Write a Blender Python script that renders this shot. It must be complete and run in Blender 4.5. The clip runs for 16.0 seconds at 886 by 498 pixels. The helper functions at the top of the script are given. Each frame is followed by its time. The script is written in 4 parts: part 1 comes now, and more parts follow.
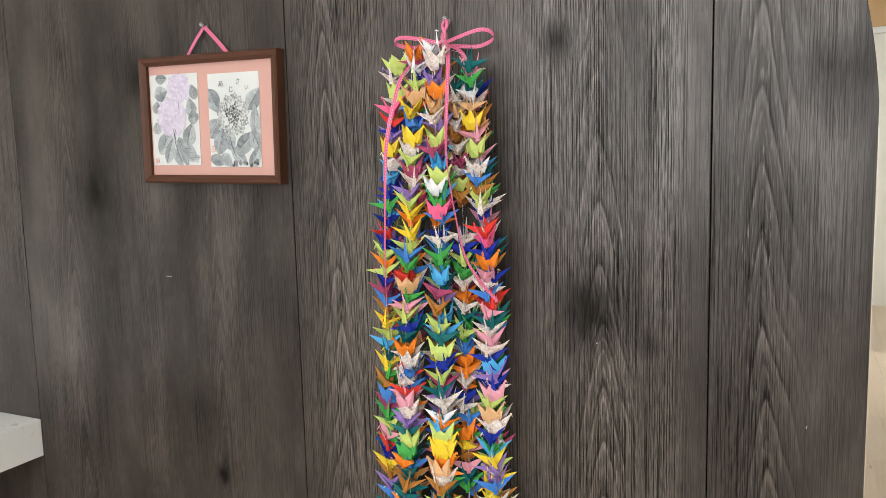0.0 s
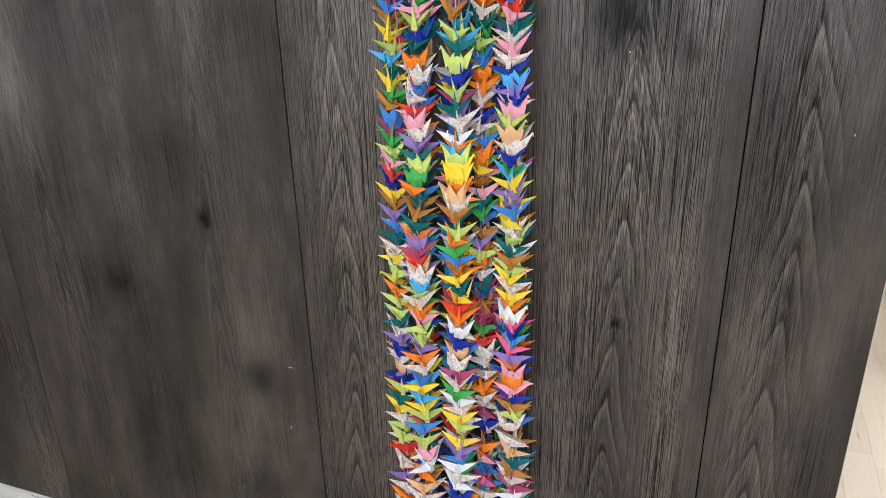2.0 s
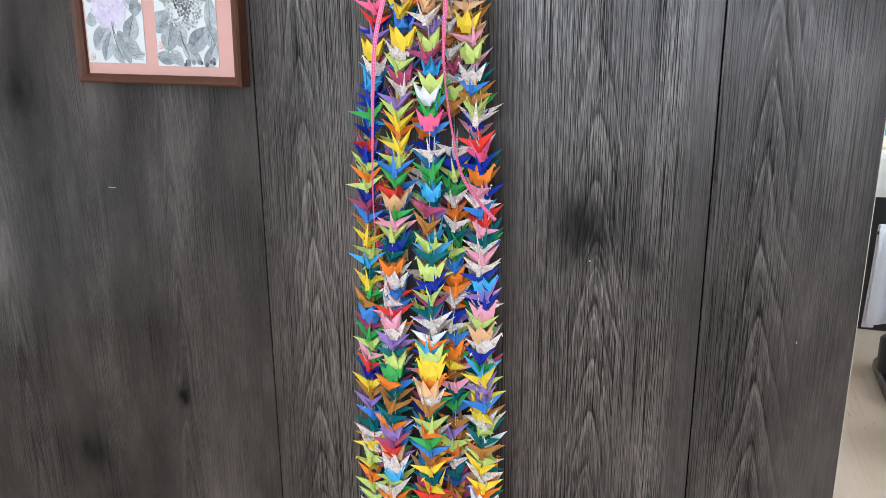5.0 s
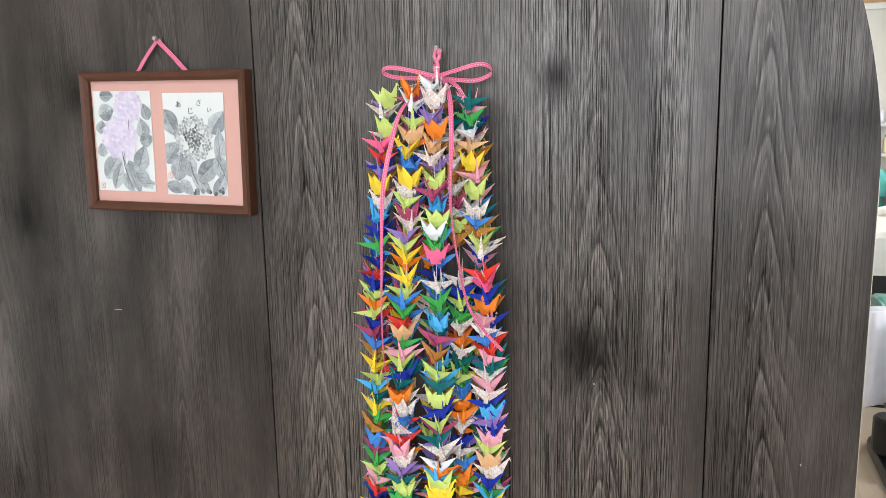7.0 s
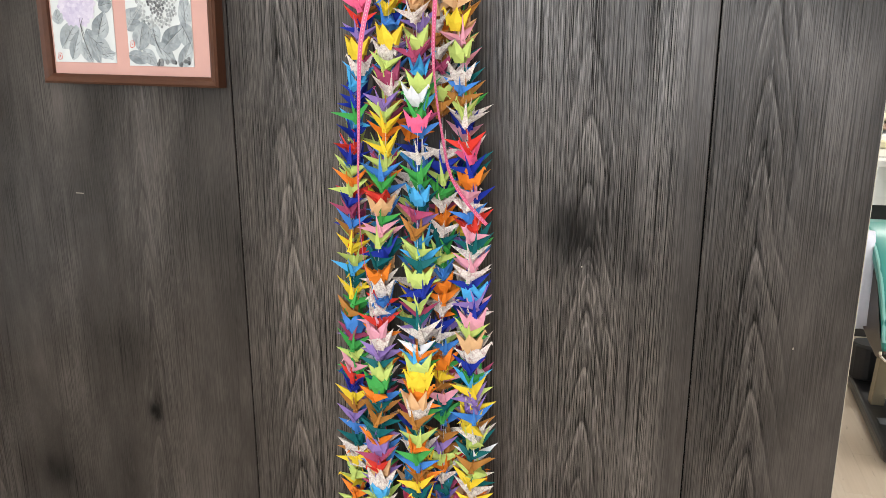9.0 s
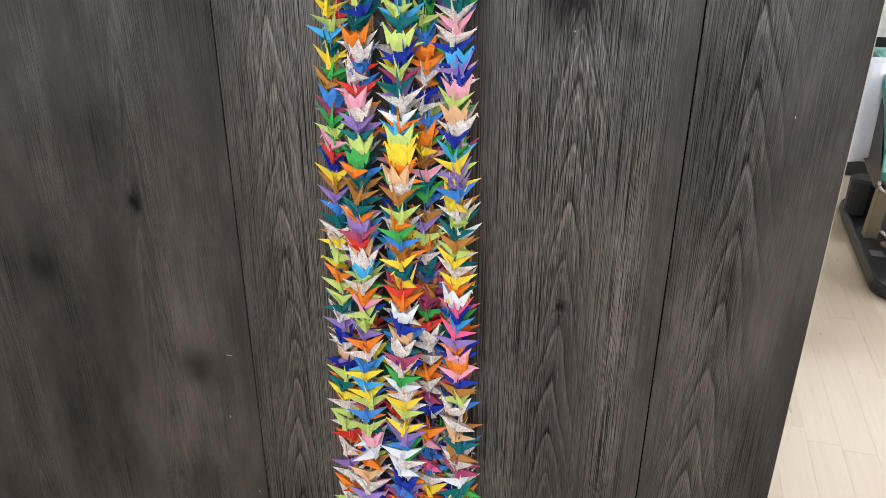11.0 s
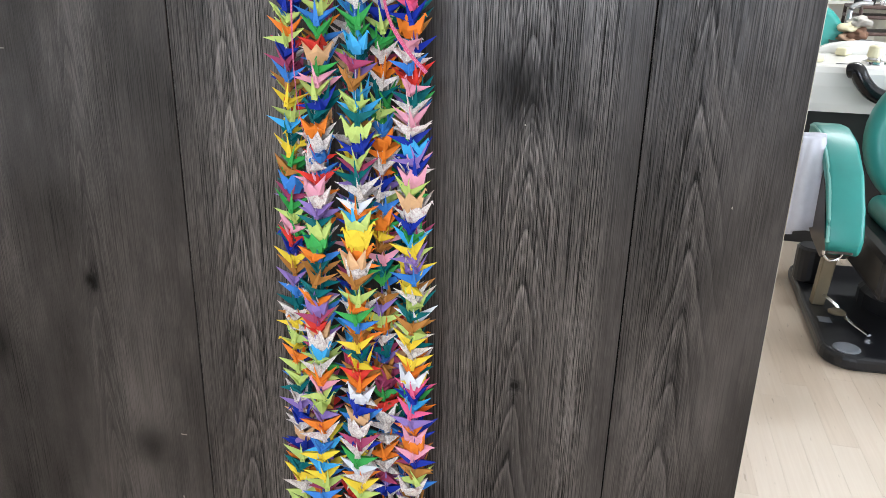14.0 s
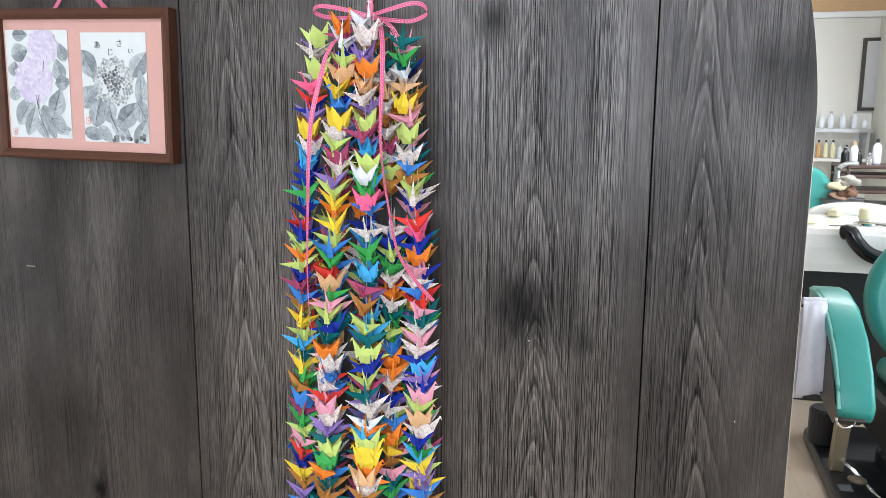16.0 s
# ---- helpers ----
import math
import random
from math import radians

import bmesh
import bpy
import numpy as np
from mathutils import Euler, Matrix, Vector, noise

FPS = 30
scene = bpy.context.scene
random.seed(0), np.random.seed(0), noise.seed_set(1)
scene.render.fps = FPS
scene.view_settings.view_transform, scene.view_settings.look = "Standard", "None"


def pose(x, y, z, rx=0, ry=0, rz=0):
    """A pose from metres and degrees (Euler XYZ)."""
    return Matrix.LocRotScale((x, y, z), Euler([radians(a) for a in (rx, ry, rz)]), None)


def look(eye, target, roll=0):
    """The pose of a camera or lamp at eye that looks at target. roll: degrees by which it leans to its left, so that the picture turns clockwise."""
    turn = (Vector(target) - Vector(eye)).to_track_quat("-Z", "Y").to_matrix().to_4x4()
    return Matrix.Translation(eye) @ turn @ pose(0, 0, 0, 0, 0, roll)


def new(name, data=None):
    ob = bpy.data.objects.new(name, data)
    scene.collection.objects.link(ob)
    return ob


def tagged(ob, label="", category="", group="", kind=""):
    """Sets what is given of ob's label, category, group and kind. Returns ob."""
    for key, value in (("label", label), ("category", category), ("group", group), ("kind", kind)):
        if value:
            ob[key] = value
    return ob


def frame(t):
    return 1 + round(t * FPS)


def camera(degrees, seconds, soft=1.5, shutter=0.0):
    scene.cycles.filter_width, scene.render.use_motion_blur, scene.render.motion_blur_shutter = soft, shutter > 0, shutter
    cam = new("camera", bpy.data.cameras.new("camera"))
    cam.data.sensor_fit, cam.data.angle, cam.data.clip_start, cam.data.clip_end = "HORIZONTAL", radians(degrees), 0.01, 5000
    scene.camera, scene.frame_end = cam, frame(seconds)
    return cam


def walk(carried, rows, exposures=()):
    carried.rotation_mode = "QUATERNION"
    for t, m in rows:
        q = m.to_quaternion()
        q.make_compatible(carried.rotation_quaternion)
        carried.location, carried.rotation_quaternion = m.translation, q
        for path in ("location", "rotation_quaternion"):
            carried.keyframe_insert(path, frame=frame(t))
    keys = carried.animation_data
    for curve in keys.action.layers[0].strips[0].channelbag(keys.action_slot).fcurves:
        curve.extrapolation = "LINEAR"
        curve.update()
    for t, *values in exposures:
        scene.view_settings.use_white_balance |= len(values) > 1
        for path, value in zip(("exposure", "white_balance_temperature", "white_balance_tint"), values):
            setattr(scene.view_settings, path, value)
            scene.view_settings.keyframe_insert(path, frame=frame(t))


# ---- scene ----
cam = camera(60.5, 16.0, soft=0.55)
PATH = [
    (0, (0.414, -0.976, 1.312), (-0.429, 0.822, 1.076), -1.5),
    (0.5, (0.355, -0.949, 1.284), (-0.429, 0.821, 0.782), -1.1),
    (1, (0.32, -0.938, 1.263), (-0.365, 0.841, 0.658), -0.3),
    (1.5, (0.294, -0.923, 1.232), (-0.366, 0.834, 0.541), -0.9),
    (2, (0.289, -0.936, 1.209), (-0.36, 0.784, 0.42), -1.3),
    (2.5, (0.294, -0.948, 1.177), (-0.337, 0.719, 0.27), -1.5),
    (3, (0.296, -0.954, 1.138), (-0.313, 0.651, 0.111), -0.3),
    (3.5, (0.296, -0.953, 1.121), (-0.287, 0.626, 0.043), 0.5),
    (4, (0.293, -0.945, 1.182), (-0.281, 0.703, 0.203), -0.6),
    (4.5, (0.3, -0.951, 1.276), (-0.312, 0.827, 0.595), -0.6),
    (5, (0.297, -0.954, 1.331), (-0.315, 0.879, 0.819), -0.4),
    (5.2, (0.299, -0.952, 1.347), (-0.323, 0.89, 0.877), -0.7),
    (7.3, (0.273, -0.969, 1.412), (-0.308, 0.920, 1.103), -1.1),
    (7.5, (0.273, -0.969, 1.402), (-0.306, 0.923, 1.111), -1.1),
    (8, (0.271, -0.958, 1.380), (-0.303, 0.936, 1.090), -1.1),
    (8.5, (0.258, -0.953, 1.345), (-0.298, 0.940, 1.005), -0.3),
    (9, (0.264, -0.930, 1.319), (-0.271, 0.934, 0.829), -0.1),
    (9.2, (0.261, -0.937, 1.304), (-0.260, 0.917, 0.761), 0.2),
    (11.3, (0.288, -0.914, 1.17), (-0.193, 0.792, 0.243), 0.2),
    (11.5, (0.292, -0.914, 1.145), (-0.16, 0.761, 0.149), 0.6),
    (12, (0.29, -0.911, 1.126), (-0.112, 0.731, 0.058), 2.1),
    (12.5, (0.289, -0.912, 1.126), (-0.107, 0.723, 0.044), 2.2),
    (13, (0.282, -0.913, 1.186), (-0.119, 0.788, 0.215), 2.2),
    (13.5, (0.284, -0.923, 1.227), (-0.129, 0.86, 0.418), 1.9),
    (14, (0.291, -0.924, 1.242), (-0.13, 0.904, 0.548), 1.4),
    (14.5, (0.292, -0.93, 1.281), (-0.14, 0.958, 0.784), 1.2),
    (15, (0.29, -0.937, 1.302), (-0.15, 0.971, 0.896), 1.1),
    (15.5, (0.289, -0.94, 1.322), (-0.168, 0.973, 0.96), 1.0),
    (16, (0.292, -0.936, 1.337), (-0.174, 0.981, 1.01), 0.4),
]
walk(cam, [(t, look(eye, target, roll)) for t, eye, target, roll in PATH],
     exposures=((0, -0.15, 6690, 10), (1, -0.01, 6500, 10), (2, -0.10, 6190, 10), (3, -0.16, 6100, 10), (3.5, -0.28, 6140, 10), (4, -0.32, 6120, 10), (4.5, -0.10, 5940, 10), (5, -0.08, 5790, 10),
                (7.5, -0.02, 6390, 10), (9, -0.05, 6490, 10), (11.5, -0.16, 6120, 10), (12.5, -0.36, 6180, 10), (13, -0.32, 6110, 10), (13.5, -0.18, 6040, 10), (14.5, -0.06, 5720, 10), (16, -0.05, 5890, 10)))
# ---- light ----
world = bpy.data.worlds.new("world")
scene.world = world
world.use_nodes = True
sky = world.node_tree.nodes.new("ShaderNodeTexSky")
sky.sky_type, sky.sun_disc = "NISHITA", False
sky.sun_elevation, sky.sun_rotation = radians(42), radians(120)
world.node_tree.nodes["Background"].inputs[1].default_value = 0.12
world.node_tree.links.new(sky.outputs[0], world.node_tree.nodes["Background"].inputs[0])


def area(name, at, to, sx, sy, watts, colour):
    lamp = bpy.data.lights.new(name, "AREA")
    lamp.shape, lamp.size, lamp.size_y, lamp.energy, lamp.color = "RECTANGLE", sx, sy, watts, colour
    ob = new(name, lamp)
    ob.matrix_world = look(at, to)
    return ob


area("window_light_back", (0.2, -3.52, 1.65), (0.2, 0, 1.45), 2.6, 1.25, 86, (0.91, 0.95, 1.0))
area("window_light_left", (-2.52, -1.6, 0.75), (0, -1.6, 0.75), 0.75, 0.75, 5.5, (0.93, 0.97, 1.0))
area("window_light_right", (4.12, 1.4, 1.35), (0, 1.2, 0.6), 3.4, 1.9, 140, (0.95, 0.98, 1.0))
# two fill lamps under the ceiling, added to brighten the wall and the salon
area("ceiling_fill_front", (0.2, -1.6, 2.5), (0.2, -1.6, 0), 1.2, 0.3, 14, (1.0, 0.97, 0.9))
area("ceiling_fill_salon", (1.9, 4.0, 2.5), (1.9, 4.0, 0), 1.2, 0.3, 45, (1.0, 0.97, 0.9))

# ---- materials ----


class Nodes:
    """A short way to write a node material."""

    def __init__(self, name, rough=0.5, metal=0.0, spec=0.5):
        self.mat = bpy.data.materials.new(name)
        self.mat.use_nodes = True
        self.tree = self.mat.node_tree
        self.bsdf = self.tree.nodes["Principled BSDF"]
        self.bsdf.inputs["Roughness"].default_value = rough
        self.bsdf.inputs["Metallic"].default_value = metal
        self.bsdf.inputs["Specular IOR Level"].default_value = spec
        self.coord = self.tree.nodes.new("ShaderNodeTexCoord").outputs["Object"]

    def put(self, value, socket):
        if isinstance(value, bpy.types.NodeSocket):
            self.tree.links.new(value, socket)
        else:
            socket.default_value = value

    def math(self, op, a, b=0.0, c=0.0):
        n = self.tree.nodes.new("ShaderNodeMath")
        n.operation = op
        for v, k in zip((a, b, c), n.inputs):
            self.put(v, k)
        return n.outputs[0]

    def scaled(self, sx, sy, sz, shift=(0, 0, 0), vector=None):
        n = self.tree.nodes.new("ShaderNodeMapping")
        self.put(vector or self.coord, n.inputs[0])
        n.inputs["Scale"].default_value, n.inputs["Location"].default_value = (sx, sy, sz), shift
        return n.outputs[0]

    def noise(self, vector, scale=1.0, detail=2.0, rough=0.5, warp=0.0):
        n = self.tree.nodes.new("ShaderNodeTexNoise")
        self.put(vector, n.inputs["Vector"])
        for k, v in (("Scale", scale), ("Detail", detail), ("Roughness", rough), ("Distortion", warp)):
            n.inputs[k].default_value = v
        return n.outputs[0]

    def ramp(self, value, stops):
        n = self.tree.nodes.new("ShaderNodeValToRGB")
        self.put(value, n.inputs[0])
        e = n.color_ramp.elements
        while len(e) < len(stops):
            e.new(0.5)
        for k, (p, c) in zip(e, stops):
            k.position, k.color = p, (*(c if isinstance(c, tuple) else (c,) * 3), 1)
        return n.outputs[0]

    def mix(self, f, a, b, how="MIX"):
        n = self.tree.nodes.new("ShaderNodeMix")
        n.data_type, n.blend_type = "RGBA", how
        self.put(f, n.inputs[0])
        for v, k in ((a, n.inputs[6]), (b, n.inputs[7])):
            self.put((*v, 1) if isinstance(v, tuple) else v, k)
        return n.outputs[2]

    def bump(self, height, strength, depth=0.001):
        n = self.tree.nodes.new("ShaderNodeBump")
        n.inputs["Strength"].default_value, n.inputs["Distance"].default_value = strength, depth
        self.put(height, n.inputs["Height"])
        self.tree.links.new(n.outputs[0], self.bsdf.inputs["Normal"])

    def colour(self, value):
        self.put((*value, 1) if isinstance(value, tuple) else value, self.bsdf.inputs["Base Color"])
        return self

    def random(self):
        return self.tree.nodes.new("ShaderNodeObjectInfo").outputs["Random"]


def plain(name, colour, rough=0.5, metal=0.0, vary=0.12, scale=14.0, spec=0.5, bump=0.0):
    m = Nodes(name, rough, metal, spec)
    n = m.noise(m.coord, scale, 4, 0.6)
    fine = m.noise(m.coord, scale * 12, 2)
    low = tuple(c * (1 - vary) for c in colour)
    high = tuple(min(1, c * (1 + vary)) for c in colour)
    m.colour(m.mix(m.math("ADD", m.math("MULTIPLY", n, 0.75), m.math("MULTIPLY", fine, 0.25)), low, high))
    m.put(m.math("MULTIPLY_ADD", n, 0.16, rough - 0.08), m.bsdf.inputs["Roughness"])
    if bump:
        m.bump(fine, bump)
    return m.mat


def dark_wood(name, centres, knots, seed, crisp=1.0, figure=1.0, step=0.062, fine=()):
    """Dark grey-brown wood decor with upright grain: pointed arches along each centre, knots, pale pores."""
    m = Nodes(name, 0.36, 0.0, 0.62)
    sep = m.tree.nodes.new("ShaderNodeSeparateXYZ")
    m.tree.links.new(m.coord, sep.inputs[0])
    x, z = sep.outputs[0], sep.outputs[2]
    shift = (seed * 3.1, 0, seed * 7.7)
    sway = m.noise(m.scaled(3.0, 1, 1.3, shift), 1.0, 2)
    x2 = m.math("MULTIPLY_ADD", m.math("SUBTRACT", sway, 0.5), 0.07, x)
    jag = m.noise(m.scaled(26, 1, 7, shift), 1.0, 3, 0.6)
    x2 = m.math("MULTIPLY_ADD", m.math("SUBTRACT", jag, 0.5), 0.011, x2)
    knot_mask = None
    for kx, kz, kr, deep in knots:
        dx = m.math("DIVIDE", m.math("SUBTRACT", x, kx), kr)
        dz = m.math("DIVIDE", m.math("SUBTRACT", z, kz), kr * 1.2)
        r2 = m.math("ADD", m.math("MULTIPLY", dx, dx), m.math("MULTIPLY", dz, dz))
        f = m.math("MULTIPLY", m.math("POWER", 2.718, m.math("MULTIPLY", r2, -1.0)), deep)
        knot_mask = f if knot_mask is None else m.math("MAXIMUM", knot_mask, f)
    dist = None
    for c in centres:
        d = m.math("ABSOLUTE", m.math("SUBTRACT", x2, c))
        dist = d if dist is None else m.math("MINIMUM", dist, d)
    hyp = m.math("SQRT", m.math("ADD", m.math("MULTIPLY", dist, dist), 0.00005))
    heart = m.math("POWER", 2.718, m.math("MULTIPLY", m.math("MULTIPLY", dist, dist), -900.0))
    g = m.math("MULTIPLY_ADD", hyp, 11.0, z)
    knot_warp = 0.0 if knot_mask is None else knot_mask
    if knot_mask is not None:
        g = m.math("MULTIPLY_ADD", knot_mask, 0.16, g)
    wob = m.noise(m.scaled(22, 1, 3.0, shift), 1.0, 3)
    g = m.math("MULTIPLY_ADD", wob, 0.10, g)
    uneven = m.noise(m.scaled(7, 1, 0.9, shift), 1.0, 2)
    g = m.math("MULTIPLY_ADD", uneven, 0.22, g)
    ring = m.math("FRACT", m.math("DIVIDE", g, 0.05))
    ring = m.ramp(ring, [(0.0, 0.75), (0.10, 0.0), (0.55, 0.28), (0.86, 0.95), (1.0, 1.0)])
    show = m.ramp(m.noise(m.scaled(8, 1, 1.4, shift), 1.0, 3), [(0.36, 0.10), (0.60, 1.0)])
    show = m.math("MULTIPLY", show, m.math("MULTIPLY_ADD", heart, 0.92 * crisp, 0.04 * crisp))
    along = m.tree.nodes.new("ShaderNodeCombineXYZ")
    m.put(m.math("MULTIPLY_ADD", knot_warp, 0.12, m.math("MULTIPLY_ADD", hyp, 11.0, z)), along.inputs[0])
    m.put(z, along.inputs[2])
    along = along.outputs[0]
    fibre = m.ramp(m.noise(m.scaled(62, 1, 5, shift, along), 1.0, 3, 0.6), [(0.38, 0.0), (0.62, 1.0)])
    streak = m.ramp(m.noise(m.scaled(14, 1, 1.2, shift, along), 1.0, 3, 0.6), [(0.34, 0.0), (0.66, 1.0)])
    pores = m.ramp(m.noise(m.scaled(520, 60, 34, shift), 1.0, 2, 0.5), [(0.58, 0.0), (0.68, 1.0)])
    dark_lines = m.ramp(m.noise(m.scaled(34, 1, 3.5, shift, along), 1.0, 2, 0.5), [(0.33, 1.0), (0.43, 0.0)])
    scratch = m.ramp(m.noise(m.scaled(330, 60, 26, shift), 1.0, 1), [(0.66, 0.0), (0.73, 1.0)])
    straight = m.ramp(m.noise(m.scaled(760, 60, 4.5, shift), 1.0, 1, 0.5, 0.1), [(0.34, 0.0), (0.52, 1.0)])
    broken = m.ramp(m.noise(m.scaled(420, 60, 30, shift), 1.0, 2, 0.6), [(0.38, 0.25), (0.60, 1.0)])
    zone = m.ramp(m.noise(m.scaled(6.5, 1, 0.9, (seed * 5.3, 0, seed * 2.9)), 1.0, 2), [(0.40, 0.14), (0.60, 0.9)])
    for fx, fw in fine:
        near = m.math("DIVIDE", m.math("SUBTRACT", x, fx), fw)
        zone = m.math("MAXIMUM", zone, m.math("POWER", 2.718, m.math("MULTIPLY", m.math("MULTIPLY", near, near), -1.0)))
    cloud = m.noise(m.scaled(6.5, 1, 1.9, shift), 1.0, 4, 0.55)
    cloud2 = m.noise(m.scaled(18, 1, 8, shift), 1.0, 3, 0.6)
    ring = m.math("MULTIPLY", ring, broken)
    ticks = m.ramp(m.noise(m.scaled(820, 60, 40, shift), 1.0, 1), [(0.42, 0.0), (0.58, 1.0)])
    lines = m.math("ADD", m.math("MULTIPLY", m.math("SUBTRACT", straight, 0.66), 0.60), m.math("MULTIPLY", m.math("SUBTRACT", fibre, 0.5), m.math("MULTIPLY", heart, 0.16)))
    if knot_mask is not None:
        lines = m.math("MULTIPLY", lines, m.math("SUBTRACT", 1.0, m.math("MULTIPLY", knot_mask, 0.95)))
        zone = m.math("MULTIPLY", zone, m.math("SUBTRACT", 1.0, m.math("MULTIPLY", knot_mask, 0.9)))
        show = m.math("MULTIPLY", show, m.math("SUBTRACT", 1.0, m.math("MULTIPLY", knot_mask, 0.7)))
    # broad flame figure up the middle of the board
    flame = m.math("MULTIPLY_ADD", m.math("SQRT", m.math("ADD", m.math("MULTIPLY", dist, dist), 0.00002)), 5.2, z)
    flame = m.math("MULTIPLY_ADD", wob, 0.09, m.math("MULTIPLY_ADD", uneven, 0.30, flame))
    flame = m.ramp(m.math("FRACT", m.math("DIVIDE", flame, step)), [(0.0, 0.0), (0.10, 0.05), (0.22, 0.42), (0.62, 0.55), (0.93, 1.0), (1.0, 0.35)])
    wide = m.math("POWER", 2.718, m.math("MULTIPLY", m.math("MULTIPLY", dist, dist), -900.0))
    wide = m.math("MULTIPLY", wide, m.ramp(m.noise(m.scaled(5, 1, 2.2, (seed * 1.7, 0, seed * 4.1)), 1.0, 2), [(0.36, 0.15), (0.52, 1.0)]))
    tone = m.math("MULTIPLY_ADD", m.math("MULTIPLY", lines, zone), crisp, 0.362 - 0.10 * (1 - crisp))
    tone = m.math("MULTIPLY_ADD", m.math("MULTIPLY", m.math("SUBTRACT", ticks, 0.5), zone), 0.24 * crisp, tone)
    tone = m.math("MULTIPLY_ADD", m.math("MULTIPLY", m.math("SUBTRACT", streak, 0.5), heart), 0.12, tone)
    tone = m.math("MULTIPLY_ADD", m.math("MULTIPLY", m.math("MULTIPLY", dark_lines, heart), zone), -0.13 * crisp, tone)
    tone = m.math("MULTIPLY_ADD", m.math("MULTIPLY", m.math("SUBTRACT", ring, 0.27), show), 0.40, tone)
    tone = m.math("MULTIPLY_ADD", m.math("MULTIPLY", m.math("SUBTRACT", flame, 0.48), m.math("MULTIPLY", wide, m.math("SUBTRACT", 1.0, m.math("MULTIPLY", knot_warp, 0.9)))), 0.29 * figure, tone)
    tone = m.math("MULTIPLY_ADD", m.math("SUBTRACT", cloud, 0.5), 0.62 + 0.5 * (1 - crisp), tone)
    tone = m.math("MULTIPLY_ADD", m.math("SUBTRACT", cloud2, 0.5), 0.30, tone)
    if knot_mask is not None:
        tone = m.math("MULTIPLY_ADD", knot_mask, -0.36, tone)
    col = m.ramp(tone, [(0.05, (0.0072, 0.0058, 0.0049)), (0.34, (0.0325, 0.0265, 0.0228)), (0.60, (0.082, 0.068, 0.0590)), (0.95, (0.205, 0.175, 0.155))])
    light = m.math("MULTIPLY", pores, m.math("MULTIPLY_ADD", m.math("MULTIPLY", ring, show), 0.36, 0.08 * crisp))
    light = m.math("MULTIPLY", light, m.math("SUBTRACT", 1.0, knot_warp))
    col = m.mix(light, col, (0.25, 0.232, 0.218))
    col = m.mix(m.math("MULTIPLY", scratch, m.math("MULTIPLY", show, 0.6)), col, (0.30, 0.28, 0.265))
    m.colour(col)
    # the open pores are dull, the raised grain has a sheen
    gloss = m.math("MINIMUM", m.math("MAXIMUM", m.math("MULTIPLY_ADD", tone, 0.85, 0.08), 0.06), 0.95)
    m.put(gloss, m.bsdf.inputs["Specular IOR Level"])
    m.put(m.math("MULTIPLY_ADD", tone, -0.12, 0.43), m.bsdf.inputs["Roughness"])
    m.bump(m.math("ADD", m.math("MULTIPLY", fibre, heart), m.math("MULTIPLY", straight, 0.8)), 0.25, 0.0006)
    return m.mat


def board_wood():
    """Pale varnished floor boards, a tone for each board."""
    m = Nodes("pale_floor_wood", 0.34, 0.0, 0.5)
    rnd = m.random()
    off = m.tree.nodes.new("ShaderNodeCombineXYZ")
    m.put(m.math("MULTIPLY", rnd, 37.0), off.inputs[0])
    m.put(m.math("MULTIPLY", rnd, 91.0), off.inputs[1])
    add = m.tree.nodes.new("ShaderNodeVectorMath")
    m.tree.links.new(m.coord, add.inputs[0])
    m.tree.links.new(off.outputs[0], add.inputs[1])
    grain = m.noise(m.scaled(110, 3.5, 1, vector=add.outputs[0]), 1.0, 4, 0.6)
    broad = m.noise(m.scaled(9, 1.5, 1, vector=add.outputs[0]), 1.0, 3)
    dirt = m.noise(m.coord, 2.2, 5, 0.6)
    marks = m.ramp(m.noise(m.scaled(60, 12, 1, vector=add.outputs[0]), 1.0, 2), [(0.68, 0.0), (0.74, 1.0)])
    t = m.math("MULTIPLY_ADD", rnd, 0.24, m.math("MULTIPLY_ADD", grain, 0.47, m.math("MULTIPLY", broad, 0.4)))
    col = m.ramp(t, [(0.15, (0.48, 0.37, 0.265)), (0.5, (0.59, 0.475, 0.36)), (0.9, (0.675, 0.575, 0.465))])
    col = m.mix(m.ramp(dirt, [(0.45, 0.0), (0.75, 0.35)]), col, (0.52, 0.44, 0.34))
    col = m.mix(m.math("MULTIPLY", marks, 0.45), col, (0.22, 0.15, 0.09))
    m.colour(col)
    m.put(m.math("MULTIPLY_ADD", broad, 0.2, 0.24), m.bsdf.inputs["Roughness"])
    m.bump(grain, 0.08, 0.0005)
    return m.mat


def paper(name, colour):
    m = Nodes(name, 0.6, 0.0, 0.2)
    n = m.noise(m.coord, 60, 3)
    fine = m.noise(m.coord, 700, 2)
    k = m.math("MULTIPLY_ADD", m.random(), 0.25, m.math("MULTIPLY_ADD", n, 0.4, m.math("MULTIPLY", fine, 0.2)))
    m.colour(m.mix(k, tuple(c * 0.78 for c in colour), tuple(min(1, c * 1.10) for c in colour)))
    m.bump(fine, 0.08, 0.0003)
    return m.mat


